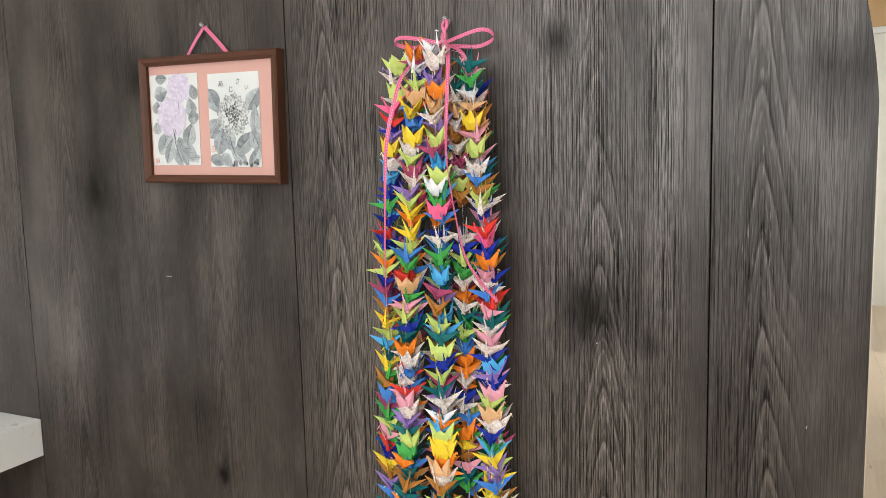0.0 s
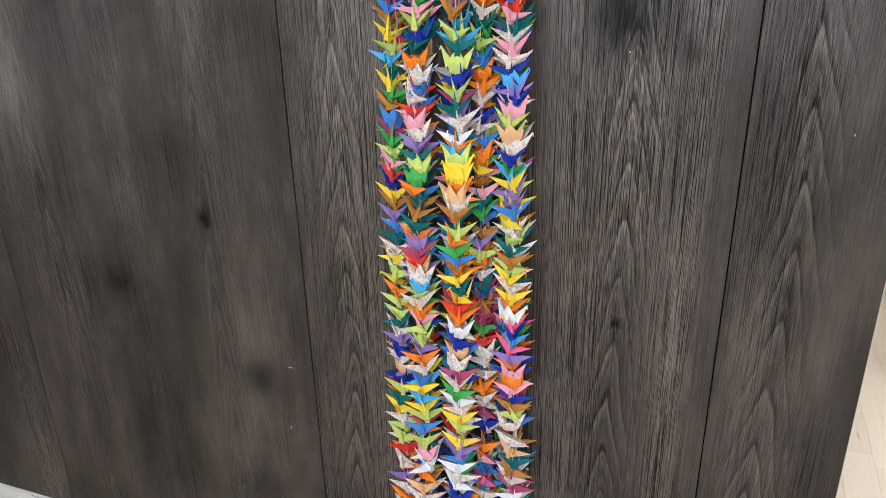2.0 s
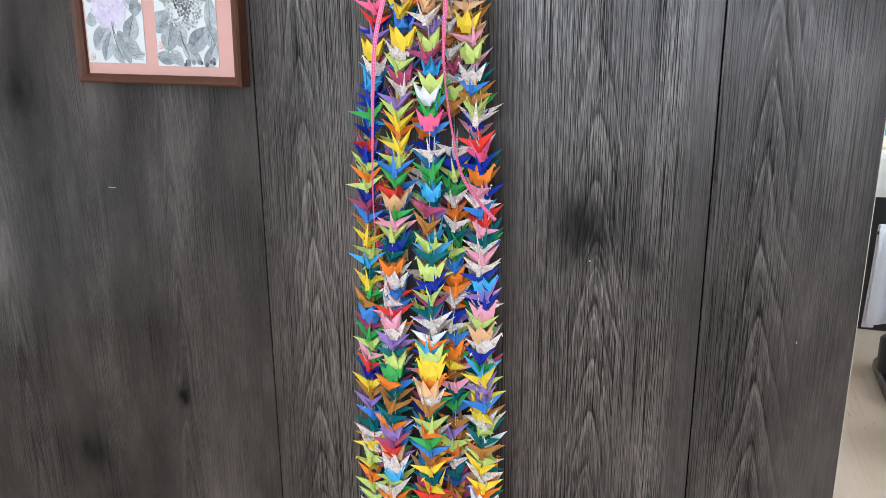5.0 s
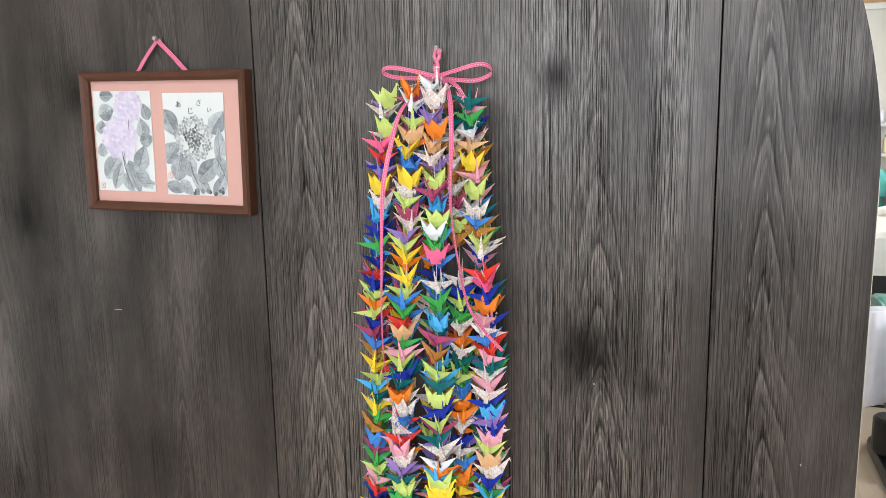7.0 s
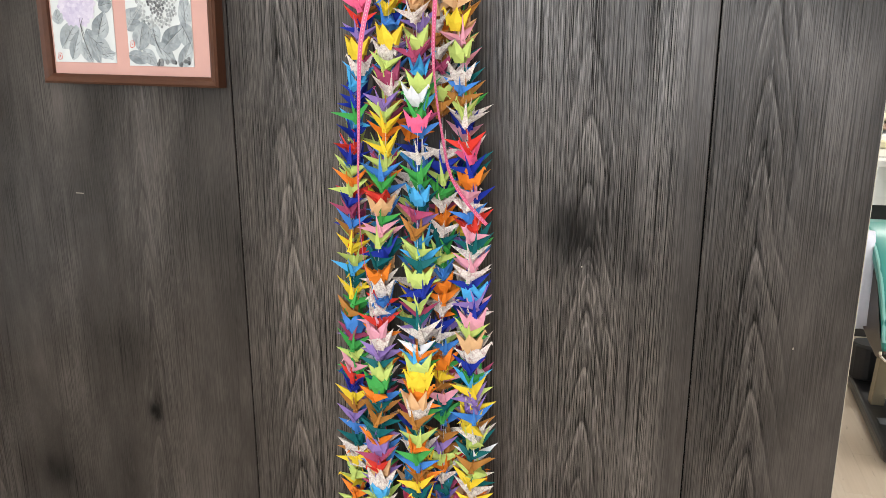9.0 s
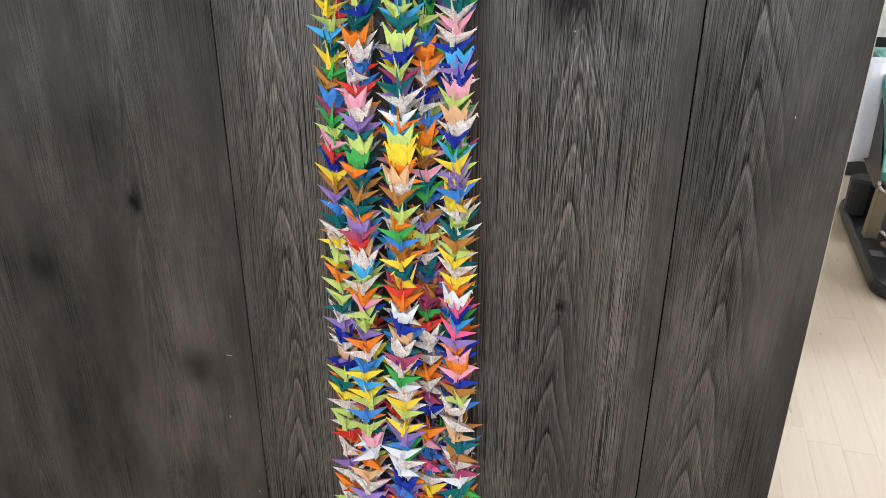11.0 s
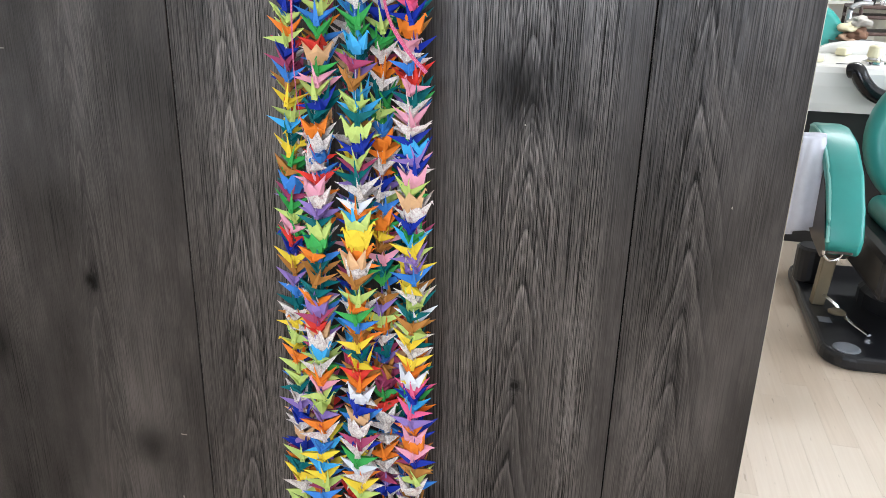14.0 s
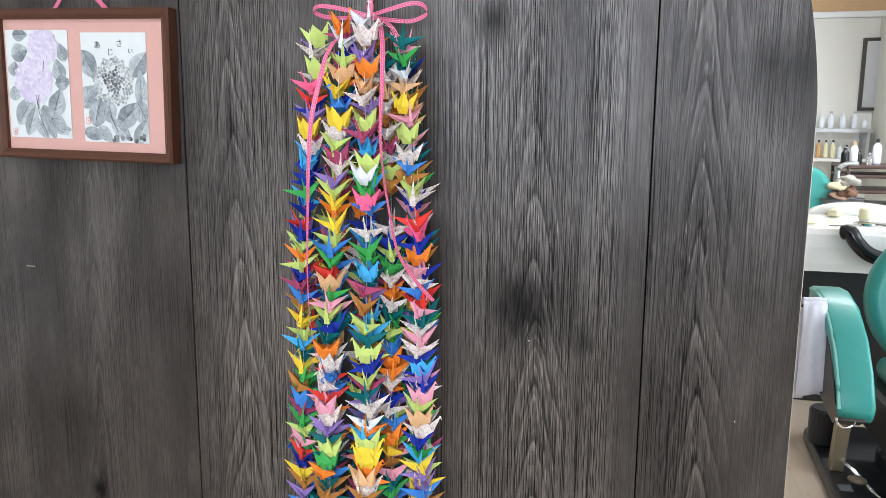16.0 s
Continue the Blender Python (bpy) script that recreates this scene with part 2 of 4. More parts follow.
def printed_paper():
    """White paper with a fine grey and rose printed pattern."""
    m = Nodes("printed_paper", 0.6, 0.0, 0.3)
    v = m.tree.nodes.new("ShaderNodeTexVoronoi")
    v.feature = "DISTANCE_TO_EDGE"
    v.inputs["Scale"].default_value = 190
    m.tree.links.new(m.coord, v.inputs["Vector"])
    lines = m.ramp(v.outputs["Distance"], [(0.02, 1.0), (0.10, 0.0)])
    blot = m.ramp(m.noise(m.coord, 120, 3, 0.6), [(0.50, 0.0), (0.60, 1.0)])
    ink = m.mix(m.random(), (0.10, 0.09, 0.10), (0.34, 0.10, 0.11))
    k = m.math("MINIMUM", m.math("ADD", m.math("MULTIPLY", lines, 0.34), m.math("MULTIPLY", blot, 0.34)), 1.0)
    m.colour(m.mix(k, (0.70, 0.645, 0.60), ink))
    return m.mat


def ribbon_stuff():
    m = Nodes("pink_grosgrain", 0.42, 0.0, 0.5)
    uv = m.tree.nodes.new("ShaderNodeTexCoord").outputs["UV"]
    sep = m.tree.nodes.new("ShaderNodeSeparateXYZ")
    m.tree.links.new(uv, sep.inputs[0])
    dash = m.math("GREATER_THAN", m.math("FRACT", m.math("MULTIPLY", sep.outputs[0], 260)), 0.5)
    mid = m.math("LESS_THAN", m.math("ABSOLUTE", m.math("SUBTRACT", sep.outputs[1], 0.5)), 0.09)
    edge = m.math("GREATER_THAN", m.math("ABSOLUTE", m.math("SUBTRACT", sep.outputs[1], 0.5)), 0.36)
    weave = m.noise(m.coord, 900, 2)
    base = m.mix(weave, (0.50, 0.058, 0.16), (0.68, 0.12, 0.26))
    base = m.mix(m.math("MULTIPLY", edge, 0.5), base, (0.80, 0.26, 0.38))
    m.colour(m.mix(m.math("MULTIPLY", m.math("MULTIPLY", dash, mid), 0.45), base, (0.88, 0.62, 0.70)))
    m.bump(weave, 0.2, 0.0003)
    return m.mat


def wash(name, light, dark, scale=90):
    """Water-colour wash, a tone for each dab of the brush."""
    m = Nodes(name, 0.85, 0.0, 0.1)
    n = m.ramp(m.noise(m.coord, scale, 3, 0.6, 0.6), [(0.33, 0.0), (0.67, 1.0)])
    each = m.tree.nodes.new("ShaderNodeNewGeometry").outputs["Random Per Island"]
    m.colour(m.mix(m.math("MULTIPLY_ADD", each, 0.6, m.math("MULTIPLY", n, 0.4)), light, dark))
    return m.mat


WOOD_L = dark_wood("dark_wood_side", (-0.47, -0.80), ((-0.405, 0.495, 0.030, 0.9), (-0.735, 1.26, 0.035, 0.5), (-0.68, 0.64, 0.035, 0.7), (-0.473, 0.780, 0.012, 0.9), (-0.60, 1.46, 0.03, 0.6)), 1.0, 0.42, 0.35)
WOOD_C = dark_wood("dark_wood_middle", (-0.226, 0.190), ((0.168, 1.108, 0.040, 0.85), (0.125, 1.46, 0.018, 0.7), (0.185, 0.70, 0.008, 0.8), (0.247, 1.067, 0.012, 0.4)), 2.0, 1.0, 1.25, 0.085, ((0.118, 0.030), (-0.17, 0.05), (0.262, 0.028)))
WOOD_R = dark_wood("dark_wood_end", (0.379,), ((0.46, 0.30, 0.03, 0.5), (0.45, 1.40, 0.035, 0.5)), 3.0, 0.55, 1.15, 0.095)
BOARD = board_wood()
WHITE_PAINT = plain("white_painted_wall", (0.78, 0.77, 0.72), 0.7, vary=0.04, scale=3, bump=0.1)
CEILING = plain("white_ceiling_paint", (0.82, 0.82, 0.80), 0.8, vary=0.03, scale=4)
SKIRTING = plain("grey_white_skirting_vinyl", (0.60, 0.60, 0.58), 0.45, vary=0.10, scale=9)
SCUFF_AND_LINE = plain("dark_scuffs_and_foot_line", (0.12, 0.11, 0.10), 0.7)
EDGE_TAPE = plain("cream_edge_tape", (0.50, 0.44, 0.34), 0.4, vary=0.08)
CHIP = plain("bare_chip_in_decor", (0.28, 0.25, 0.21), 0.7)
MELAMINE = plain("white_melamine", (0.78, 0.80, 0.80), 0.3, vary=0.03)
ORANGE_WOOD = plain("honey_pine", (0.62, 0.40, 0.20), 0.45, vary=0.2, scale=5)
FRAME_WOOD = plain("brown_picture_moulding", (0.078, 0.031, 0.017), 0.5, vary=0.3, scale=40, spec=0.25, bump=0.15)
MOUNT = plain("salmon_mount_board", (0.56, 0.325, 0.285), 0.8, vary=0.05, scale=60)
CARD = plain("white_postcard", (0.61, 0.64, 0.64), 0.8, vary=0.04, scale=80)
LILAC = wash("lilac_wash", (0.66, 0.62, 0.70), (0.45, 0.40, 0.55))
GREY_WASH = wash("grey_ink_wash", (0.49, 0.53, 0.55), (0.14, 0.165, 0.18), 110)
PALE_WASH = wash("pale_ink_wash", (0.58, 0.60, 0.60), (0.15, 0.17, 0.18), 110)
DARK_WASH = wash("dark_ink_wash", (0.34, 0.35, 0.36), (0.035, 0.04, 0.045), 110)
INK = plain("black_ink", (0.11, 0.115, 0.12), 0.8)
SEAL = plain("red_seal_ink", (0.62, 0.12, 0.07), 0.8)
RIBBON = ribbon_stuff()
THREAD = plain("white_thread", (0.7, 0.7, 0.7), 0.7)
TEAL = plain("teal_vinyl", (0.045, 0.30, 0.265), 0.34, vary=0.1, scale=20, bump=0.05)
TEAL_PIPING = plain("pale_teal_piping", (0.22, 0.50, 0.45), 0.35)
BLACK = plain("black_plastic", (0.012, 0.012, 0.014), 0.35, vary=0.3)
BLACK_RUBBER = plain("black_rubber_gloss", (0.010, 0.010, 0.012), 0.18, vary=0.2)
BROWN_SIDE = plain("dark_brown_side_panel", (0.040, 0.030, 0.022), 0.4, vary=0.25)
KHAKI = plain("aged_grey_brass_metal", (0.26, 0.22, 0.15), 0.38, 0.7, vary=0.15)
CHROME = plain("chrome", (0.75, 0.75, 0.75), 0.12, 1.0, vary=0.05)
GREY_PAD = plain("grey_rubber_pad", (0.16, 0.17, 0.19), 0.5)
CERAMIC = plain("white_ceramic", (0.82, 0.81, 0.77), 0.16, vary=0.03, scale=5)
TOWEL = plain("white_lilac_towel", (0.73, 0.74, 0.82), 0.95, vary=0.12, scale=40, bump=0.5)
CREAM = plain("cream_plastic", (0.78, 0.72, 0.48), 0.4)
CABINET = plain("black_cabinet_board", (0.014, 0.012, 0.011), 0.4, vary=0.25)
TROLLEY = plain("brown_trolley_frame", (0.07, 0.038, 0.030), 0.4, vary=0.3)
STEEL = plain("grey_wire_steel", (0.45, 0.46, 0.47), 0.35, 0.8)
AMBER = plain("amber_bottle", (0.62, 0.36, 0.16), 0.3)
MIRROR = plain("mirror_silver", (0.80, 0.82, 0.90), 0.04, 1.0, vary=0.01)
CLEAR = Nodes("clear_plastic", 0.08)
CLEAR.colour((0.95, 0.95, 0.97))
CLEAR.bsdf.inputs["Transmission Weight"].default_value = 0.85
CLEAR = CLEAR.mat
BOTTLE = plain("translucent_white_bottle", (0.78, 0.82, 0.86), 0.25, vary=0.05)
GLASS = Nodes("window_glass", 0.0)
GLASS.colour((1.0, 1.0, 1.0))
GLASS.bsdf.inputs["Transmission Weight"].default_value = 1.0
GLASS = GLASS.mat
# glowing face of the added ceiling lights
LAMP_FACE = Nodes("lamp_diffuser", 0.6)
LAMP_FACE.colour((0.9, 0.9, 0.88))
LAMP_FACE.bsdf.inputs["Emission Color"].default_value = (1, 0.97, 0.9, 1)
LAMP_FACE.bsdf.inputs["Emission Strength"].default_value = 3.0
LAMP_FACE = LAMP_FACE.mat

PAPERS = {
    "R": paper("red_paper", (0.72, 0.045, 0.03)), "O": paper("orange_paper", (0.82, 0.22, 0.02)),
    "Y": paper("yellow_paper", (0.85, 0.62, 0.04)), "L": paper("lime_paper", (0.52, 0.64, 0.17)),
    "G": paper("green_paper", (0.06, 0.38, 0.08)), "T": paper("teal_paper", (0.006, 0.135, 0.145)),
    "B": paper("blue_paper", (0.055, 0.22, 0.62)), "C": paper("sky_blue_paper", (0.07, 0.40, 0.76)),
    "N": paper("navy_paper", (0.012, 0.032, 0.34)), "P": paper("pink_paper", (0.80, 0.36, 0.46)),
    "F": paper("rose_paper", (0.84, 0.13, 0.28)), "V": paper("violet_paper", (0.28, 0.18, 0.48)),
    "W": paper("white_paper", (0.76, 0.78, 0.83)), "H": printed_paper(), "M": paper("plum_paper", (0.38, 0.06, 0.14)),
    "K": paper("brown_paper", (0.44, 0.19, 0.04)), "S": paper("peach_paper", (0.72, 0.43, 0.22))}

# ---- building helpers ----


def mesh_of(name, bm, mat, smooth=False):
    me = bpy.data.meshes.new(name)
    bm.to_mesh(me)
    bm.free()
    if smooth:
        for p in me.polygons:
            p.use_smooth = True
    for k in mat if isinstance(mat, (list, tuple)) else [mat]:
        me.materials.append(k)
    return me


def thing(name, at, label, category, group=""):
    ob = new(name)
    ob.location = at
    ob.empty_display_size = 0.05
    return tagged(ob, label, category, group)


def part(name, bm, mat, parent, label="", smooth=False):
    """A mesh in world coordinates as one part of a thing (or of a part of it)."""
    ob = new(name, mesh_of(name, bm, mat, smooth))
    ob.parent = parent
    if parent.type == "EMPTY":
        ob.matrix_parent_inverse = Matrix.Translation(-Vector(parent.location))
    return tagged(ob, label)


def structure(name, bm, mat, smooth=False):
    return tagged(new(name, mesh_of(name, bm, mat, smooth)), kind="structure")


def box(x0, y0, z0, x1, y1, z1, bevel=0.0, bm=None, seg=2):
    own = bmesh.new()
    bmesh.ops.create_cube(own, size=1)
    for v in own.verts:
        v.co = Vector(((x0 + x1) / 2 + v.co.x * (x1 - x0), (y0 + y1) / 2 + v.co.y * (y1 - y0), (z0 + z1) / 2 + v.co.z * (z1 - z0)))
    if bevel:
        bmesh.ops.bevel(own, geom=list(own.edges), offset=bevel, segments=seg, affect="EDGES", profile=0.5)
    return own if bm is None else joined(bm, own)


def joined(bm, other):
    me = bpy.data.meshes.new("tmp")
    other.to_mesh(me)
    other.free()
    bm.from_mesh(me)
    bpy.data.meshes.remove(me)
    return bm


def lathe(profile, at=(0, 0, 0), seg=20):
    """A turned solid about z from (radius, height) pairs."""
    bm = bmesh.new()
    rings = []
    for r, h in profile:
        rings.append([bm.verts.new((at[0] + r * math.cos(a), at[1] + r * math.sin(a), at[2] + h)) for a in (2 * math.pi * k / seg for k in range(seg))])
    for a, b in zip(rings, rings[1:]):
        for k in range(seg):
            bm.faces.new((a[k], a[(k + 1) % seg], b[(k + 1) % seg], b[k]))
    bm.faces.new(rings[-1])
    bm.faces.new(list(reversed(rings[0])))
    return bm


def smooth_line(points, n=6):
    """Points along a Catmull-Rom line."""
    p = [Vector(q) for q in points]
    p = [2 * p[0] - p[1], *p, 2 * p[-1] - p[-2]]
    out = []
    for k in range(1, len(p) - 2):
        for s in range(n):
            t = s / n
            out.append(0.5 * (2 * p[k] + (p[k + 1] - p[k - 1]) * t + (2 * p[k - 1] - 5 * p[k] + 4 * p[k + 1] - p[k + 2]) * t * t + (3 * p[k] - p[k - 1] - 3 * p[k + 1] + p[k + 2]) * t ** 3))
    return [*out, p[-2]]


def tube(points, r, seg=8, n=6, flat=1.0):
    line = smooth_line(points, n)
    bm = bmesh.new()
    rings = []
    for k, c in enumerate(line):
        way = (line[min(k + 1, len(line) - 1)] - line[max(k - 1, 0)]).normalized()
        side = way.cross(Vector((0, 0, 1)) if abs(way.z) < 0.9 else Vector((0, 1, 0))).normalized()
        up = side.cross(way)
        rings.append([bm.verts.new(c + side * (r * math.cos(a)) + up * (r * flat * math.sin(a))) for a in (2 * math.pi * j / seg for j in range(seg))])
    for a, b in zip(rings, rings[1:]):
        for j in range(seg):
            bm.faces.new((a[j], b[j], b[(j + 1) % seg], a[(j + 1) % seg]))
    bm.faces.new(list(reversed(rings[0])))
    bm.faces.new(rings[-1])
    bmesh.ops.recalc_face_normals(bm, faces=bm.faces)
    return bm


def extruded(outline, axis, lo, hi, bevel=0.0, seg=2):
    """A flat outline (pairs) made solid along an axis, with rounded edges."""
    bm = bmesh.new()
    def at(a, b, d):
        return {"x": (d, a, b), "y": (a, d, b), "z": (a, b, d)}[axis]
    low = [bm.verts.new(at(a, b, lo)) for a, b in outline]
    high = [bm.verts.new(at(a, b, hi)) for a, b in outline]
    n = len(outline)
    for k in range(n):
        bm.faces.new((low[k], low[(k + 1) % n], high[(k + 1) % n], high[k]))
    caps = [bm.faces.new(list(reversed(low))), bm.faces.new(high)]
    bmesh.ops.recalc_face_normals(bm, faces=bm.faces)
    if bevel:
        edges = {e for f in caps for e in f.edges}
        bmesh.ops.bevel(bm, geom=list(edges), offset=bevel, segments=seg, affect="EDGES", profile=0.5)
    return bm


def ellipse(cx, cz, rx, rz, n=24, a0=0.0, a1=2 * math.pi):
    whole = abs(a1 - a0) > 6.28
    return [(cx + rx * math.cos(a0 + (a1 - a0) * k / (n if whole else n - 1)), cz + rz * math.sin(a0 + (a1 - a0) * k / (n if whole else n - 1))) for k in range(n)]


# ---- the shell of the room ----
X0, X1, Y0, Y1, TOP = -2.6, 4.2, -3.6, 6.2, 2.6
structure("floor", box(X0 - 0.1, Y0 - 0.1, -0.2, X1 + 0.1, Y1 + 0.1, -0.008), plain("dark_joint_underfloor", (0.40, 0.32, 0.24), 0.8))
structure("ceiling", box(X0 - 0.1, Y0 - 0.1, TOP, X1 + 0.1, Y1 + 0.1, TOP + 0.1), CEILING)


def wall_with_window(name, axis, at, out, a0, a1, w0, w1, z0, z1):
    """A wall 0.1 m thick across an axis, from a0 to a1, with one opening w0..w1, z0..z1."""
    bm = bmesh.new()
    lo, hi = min(at, at + out), max(at, at + out)
    for p, q, r, s in ((a0, w0, -0.008, TOP), (w1, a1, -0.008, TOP), (w0, w1, -0.008, z0), (w0, w1, z1, TOP)):
        if q - p > 0.001:
            if axis == "y":
                box(p, lo, r, q, hi, s, bm=bm)
            else:
                box(lo, p, r, hi, q, s, bm=bm)
    return structure(name, bm, WHITE_PAINT)


def window_in(name, axis, at, w0, w1, z0, z1):
    bm = bmesh.new()
    t = 0.045
    mid = (w0 + w1) / 2
    def bar(p, q, r, s):
        if axis == "y":
            box(p, at - 0.03, r, q, at + 0.03, s, 0.004, bm)
        else:
            box(at - 0.03, p, r, at + 0.03, q, s, 0.004, bm)
    for p, q, r, s in ((w0, w0 + t, z0, z1), (w1 - t, w1, z0, z1), (w0 + t, w1 - t, z0, z0 + t), (w0 + t, w1 - t, z1 - t, z1), (mid - t / 2, mid + t / 2, z0 + t, z1 - t)):
        bar(p, q, r, s)
    frame_ob = structure(name, bm, plain(name + "_aluminium", (0.55, 0.55, 0.55), 0.4, 0.6))
    for p, q in ((w0 + t, mid - t / 2), (mid + t / 2, w1 - t)):
        g = box(p, at - 0.003, z0 + t, q, at + 0.003, z1 - t) if axis == "y" else box(at - 0.003, p, z0 + t, at + 0.003, q, z1 - t)
        pane = part("pane", g, GLASS, frame_ob)
        pane.visible_shadow = False


wall_with_window("wall_back", "y", Y0, -0.1, X0 - 0.1, X1 + 0.1, -1.1, 1.5, 1.0, 2.3)
window_in("window_1", "y", Y0 - 0.05, -1.1, 1.5, 1.0, 2.3)
wall_with_window("wall_left", "x", X0, -0.1, Y0, Y1, -2.0, -1.2, 0.35, 1.15)
window_in("window_2", "x", X0 - 0.05, -2.0, -1.2, 0.35, 1.15)
wall_with_window("wall_right", "x", X1, 0.1, Y0, Y1, -0.3, 3.1, 0.4, 2.3)
window_in("window_3", "x", X1 + 0.05, -0.3, 3.1, 0.4, 2.3)
structure("wall_far", box(X0 - 0.1, Y1, -0.008, X1 + 0.1, Y1 + 0.1, 2.24), WHITE_PAINT)
bm = box(X0 - 0.1, Y1 + 0.02, 2.27, X1 + 0.1, Y1 + 0.1, TOP)
structure("wall_far_upper", bm, ORANGE_WOOD)
structure("trim", box(X0, Y1 - 0.04, 2.22, X1, Y1 + 0.02, 2.27, 0.006), MELAMINE)
structure("wall_column", box(2.25, 5.55, 0.0, 2.92, Y1 - 0.002, 2.216, 0.004), WHITE_PAINT)

# ---- the dark wooden partition ----
PT = 0.034
JOINTS = (-2.168, -1.550, -0.932, -0.300, 0.318)
partition = thing("partition", (-0.8, 0.02, 0), "dark wood-grain partition with a rounded top corner", "partition")
tagged(partition, kind="structure")


def round_top(x):
    """The partition's height at x: a large rounded corner at the free end."""
    d = max(0.0, x - (0.4945 - 0.8))
    return 1.31 + math.sqrt(max(0.0, 0.64 - d * d))


for k, (x0, x1, mat) in enumerate(zip(JOINTS, (*JOINTS[1:], 0.4945), (WOOD_L, WOOD_C, WOOD_L, WOOD_C, WOOD_R))):
    a, b = x0 + 0.0009, (x1 - 0.0009 if x1 < 0.48 else 0.4930)
    xs = [a + (b - a) * j / 24 for j in range(25)]
    if x1 > 0.48:
        xs = [a + (b - a) * math.sin(math.pi / 2 * j / 28) for j in range(29)]
    outline = [(a, 0.0), (b, 0.0)] + [(x, round_top(x)) for x in reversed(xs)]
    ob = part("panel", extruded(outline, "y", 0.0, PT, 0.0005, 1), mat, partition)
# seams behind the joints and the edging of the free end
bm = bmesh.new()
for x in JOINTS[1:]:
    box(x - 0.0009, 0.0020, 0.0, x + 0.0009, PT - 0.002, round_top(x) - 0.002, bm=bm)
chips = bmesh.new()
for x, z, w, h in ((-0.575, 1.122, 0.014, 0.0011), (-0.348, 0.526, 0.010, 0.0012), (-0.357, 0.40, 0.002, 0.004), (-0.318, 0.245, 0.0016, 0.005), (0.1770, 1.063, 0.0018, 0.0018), (0.43, 0.98, 0.0012, 0.0030)):
    box(x, -0.0005, z, x + w, 0.0004, z + h, bm=chips)
tagged(part("scratch_marks", chips, CHIP, partition), kind="stuff")
part("seam", bm, plain("matt_black_seam", (0.004, 0.004, 0.004), 0.95, spec=0.05), partition)
bm = bmesh.new()
edge = [(0.4930, 0.0)] + [(0.4945 - 0.8 + 0.7985 * math.cos(a), 1.31 + 0.7985 * math.sin(a)) for a in (math.pi / 2 * j / 40 for j in range(41))]
prev = None
for x, z in edge:
    n = Vector((1, 0, 0)) if z < 1.31 else Vector((x + 0.3055, 0, z - 1.31)).normalized()
    ring = [bm.verts.new(Vector((x, y, z)) + n * o) for y, o in ((0.0010, 0.0), (0.0005, 0.0004), (0.0012, 0.0009), (PT - 0.001, 0.0009), (PT, 0.0))]
    if prev:
        for j in range(4):
            bm.faces.new((prev[j], ring[j], ring[j + 1], prev[j + 1]))
    prev = ring
bmesh.ops.recalc_face_normals(bm, faces=bm.faces)
part("edging", bm, EDGE_TAPE, partition, "cream edge strip")

# skirting along the partition, with a rounded lip and scuffs
prof = [(0.0, 0.0), (-0.0115, 0.0), (-0.0105, 0.016), (-0.0090, 0.0175), (-0.0090, 0.0195), (-0.0105, 0.021), (-0.0105, 0.046), (-0.0085, 0.0490), (-0.0095, 0.0515), (-0.0080, 0.0570), (-0.0045, 0.0612), (0.0, 0.0625)]
skirt = structure("baseboard", extruded(prof, "x", X0, 0.4885), SKIRTING)
rnd = random.Random(4)
bm = bmesh.new()
for k in range(46):
    x = rnd.uniform(-1.1, 0.45)
    w = rnd.choice((0.002, 0.003, 0.005, 0.012))
    if rnd.random() < 0.6:
        box(x, -0.0070, 0.0590, x + w, -0.0060, 0.0602, bm=bm)
    else:
        z = rnd.uniform(0.024, 0.045)
        box(x, -0.0110, z, x + w, -0.0102, z + 0.0009, bm=bm)
part("scuff_marks", bm, SCUFF_AND_LINE, skirt)
# thin dark line along the foot of the skirting
bm = box(X0, -0.0119, -0.001, 0.4885, -0.0112, 0.0012)
part("dirt_line", bm, SCUFF_AND_LINE, skirt)

# ---- white counter beside the garland ----
counter = thing("counter_shelf", (-1.6, -0.22, 0), "thick white melamine counter shelf fixed to the dark partition", "shelf")
part("top", box(-2.55, -0.46, 0.747, -0.931, -0.0005, 0.822, 0.0015), MELAMINE, counter)
part("bracket", box(-2.4, -0.40, 0.0, -2.36, -0.02, 0.7465, 0.003), MELAMINE, counter)
part("bracket", box(-1.36, -0.40, 0.0, -1.32, -0.02, 0.7465, 0.003), BLACK, counter)

# ---- framed pair of painted cards ----
PIC = Matrix.Translation((-0.4455, 0, 1.3845)) @ Matrix.Rotation(radians(1.1), 4, "Y") @ Matrix.Diagonal((0.965, 1, 0.990, 1))
picture = thing("picture_frame", (-0.4455, -0.011, 1.283), "brown wooden frame holding two flower-painted cards, hung slightly crooked", "picture frame")


def placed(bm):
    bmesh.ops.transform(bm, matrix=PIC, verts=bm.verts)
    return bm


FW, FH, RAIL = 0.1455, 0.1035, 0.0135
for side in ("top", "bottom", "left", "right"):
    s = 1 if side in ("top", "right") else -1
    bm = bmesh.new()
    prof = [(0.0, -0.001), (0.0, -0.0195), (0.003, -0.0225), (0.0085, -0.0205), (RAIL, -0.0165), (RAIL, -0.001)]
    rows = []
    for e in (-1, 1):
        row = []
        for inset, y in prof:
            if side in ("top", "bottom"):
                row.append(bm.verts.new((e * (FW - inset), y, s * (FH - inset))))
            else:
                row.append(bm.verts.new((s * (FW - inset), y, e * (FH - inset))))
        rows.append(row)
    n = len(prof)
    for k in range(n):
        bm.faces.new((rows[0][k], rows[0][(k + 1) % n], rows[1][(k + 1) % n], rows[1][k]))
    bmesh.ops.recalc_face_normals(bm, faces=bm.faces)
    part("rail", placed(bm), FRAME_WOOD, picture)
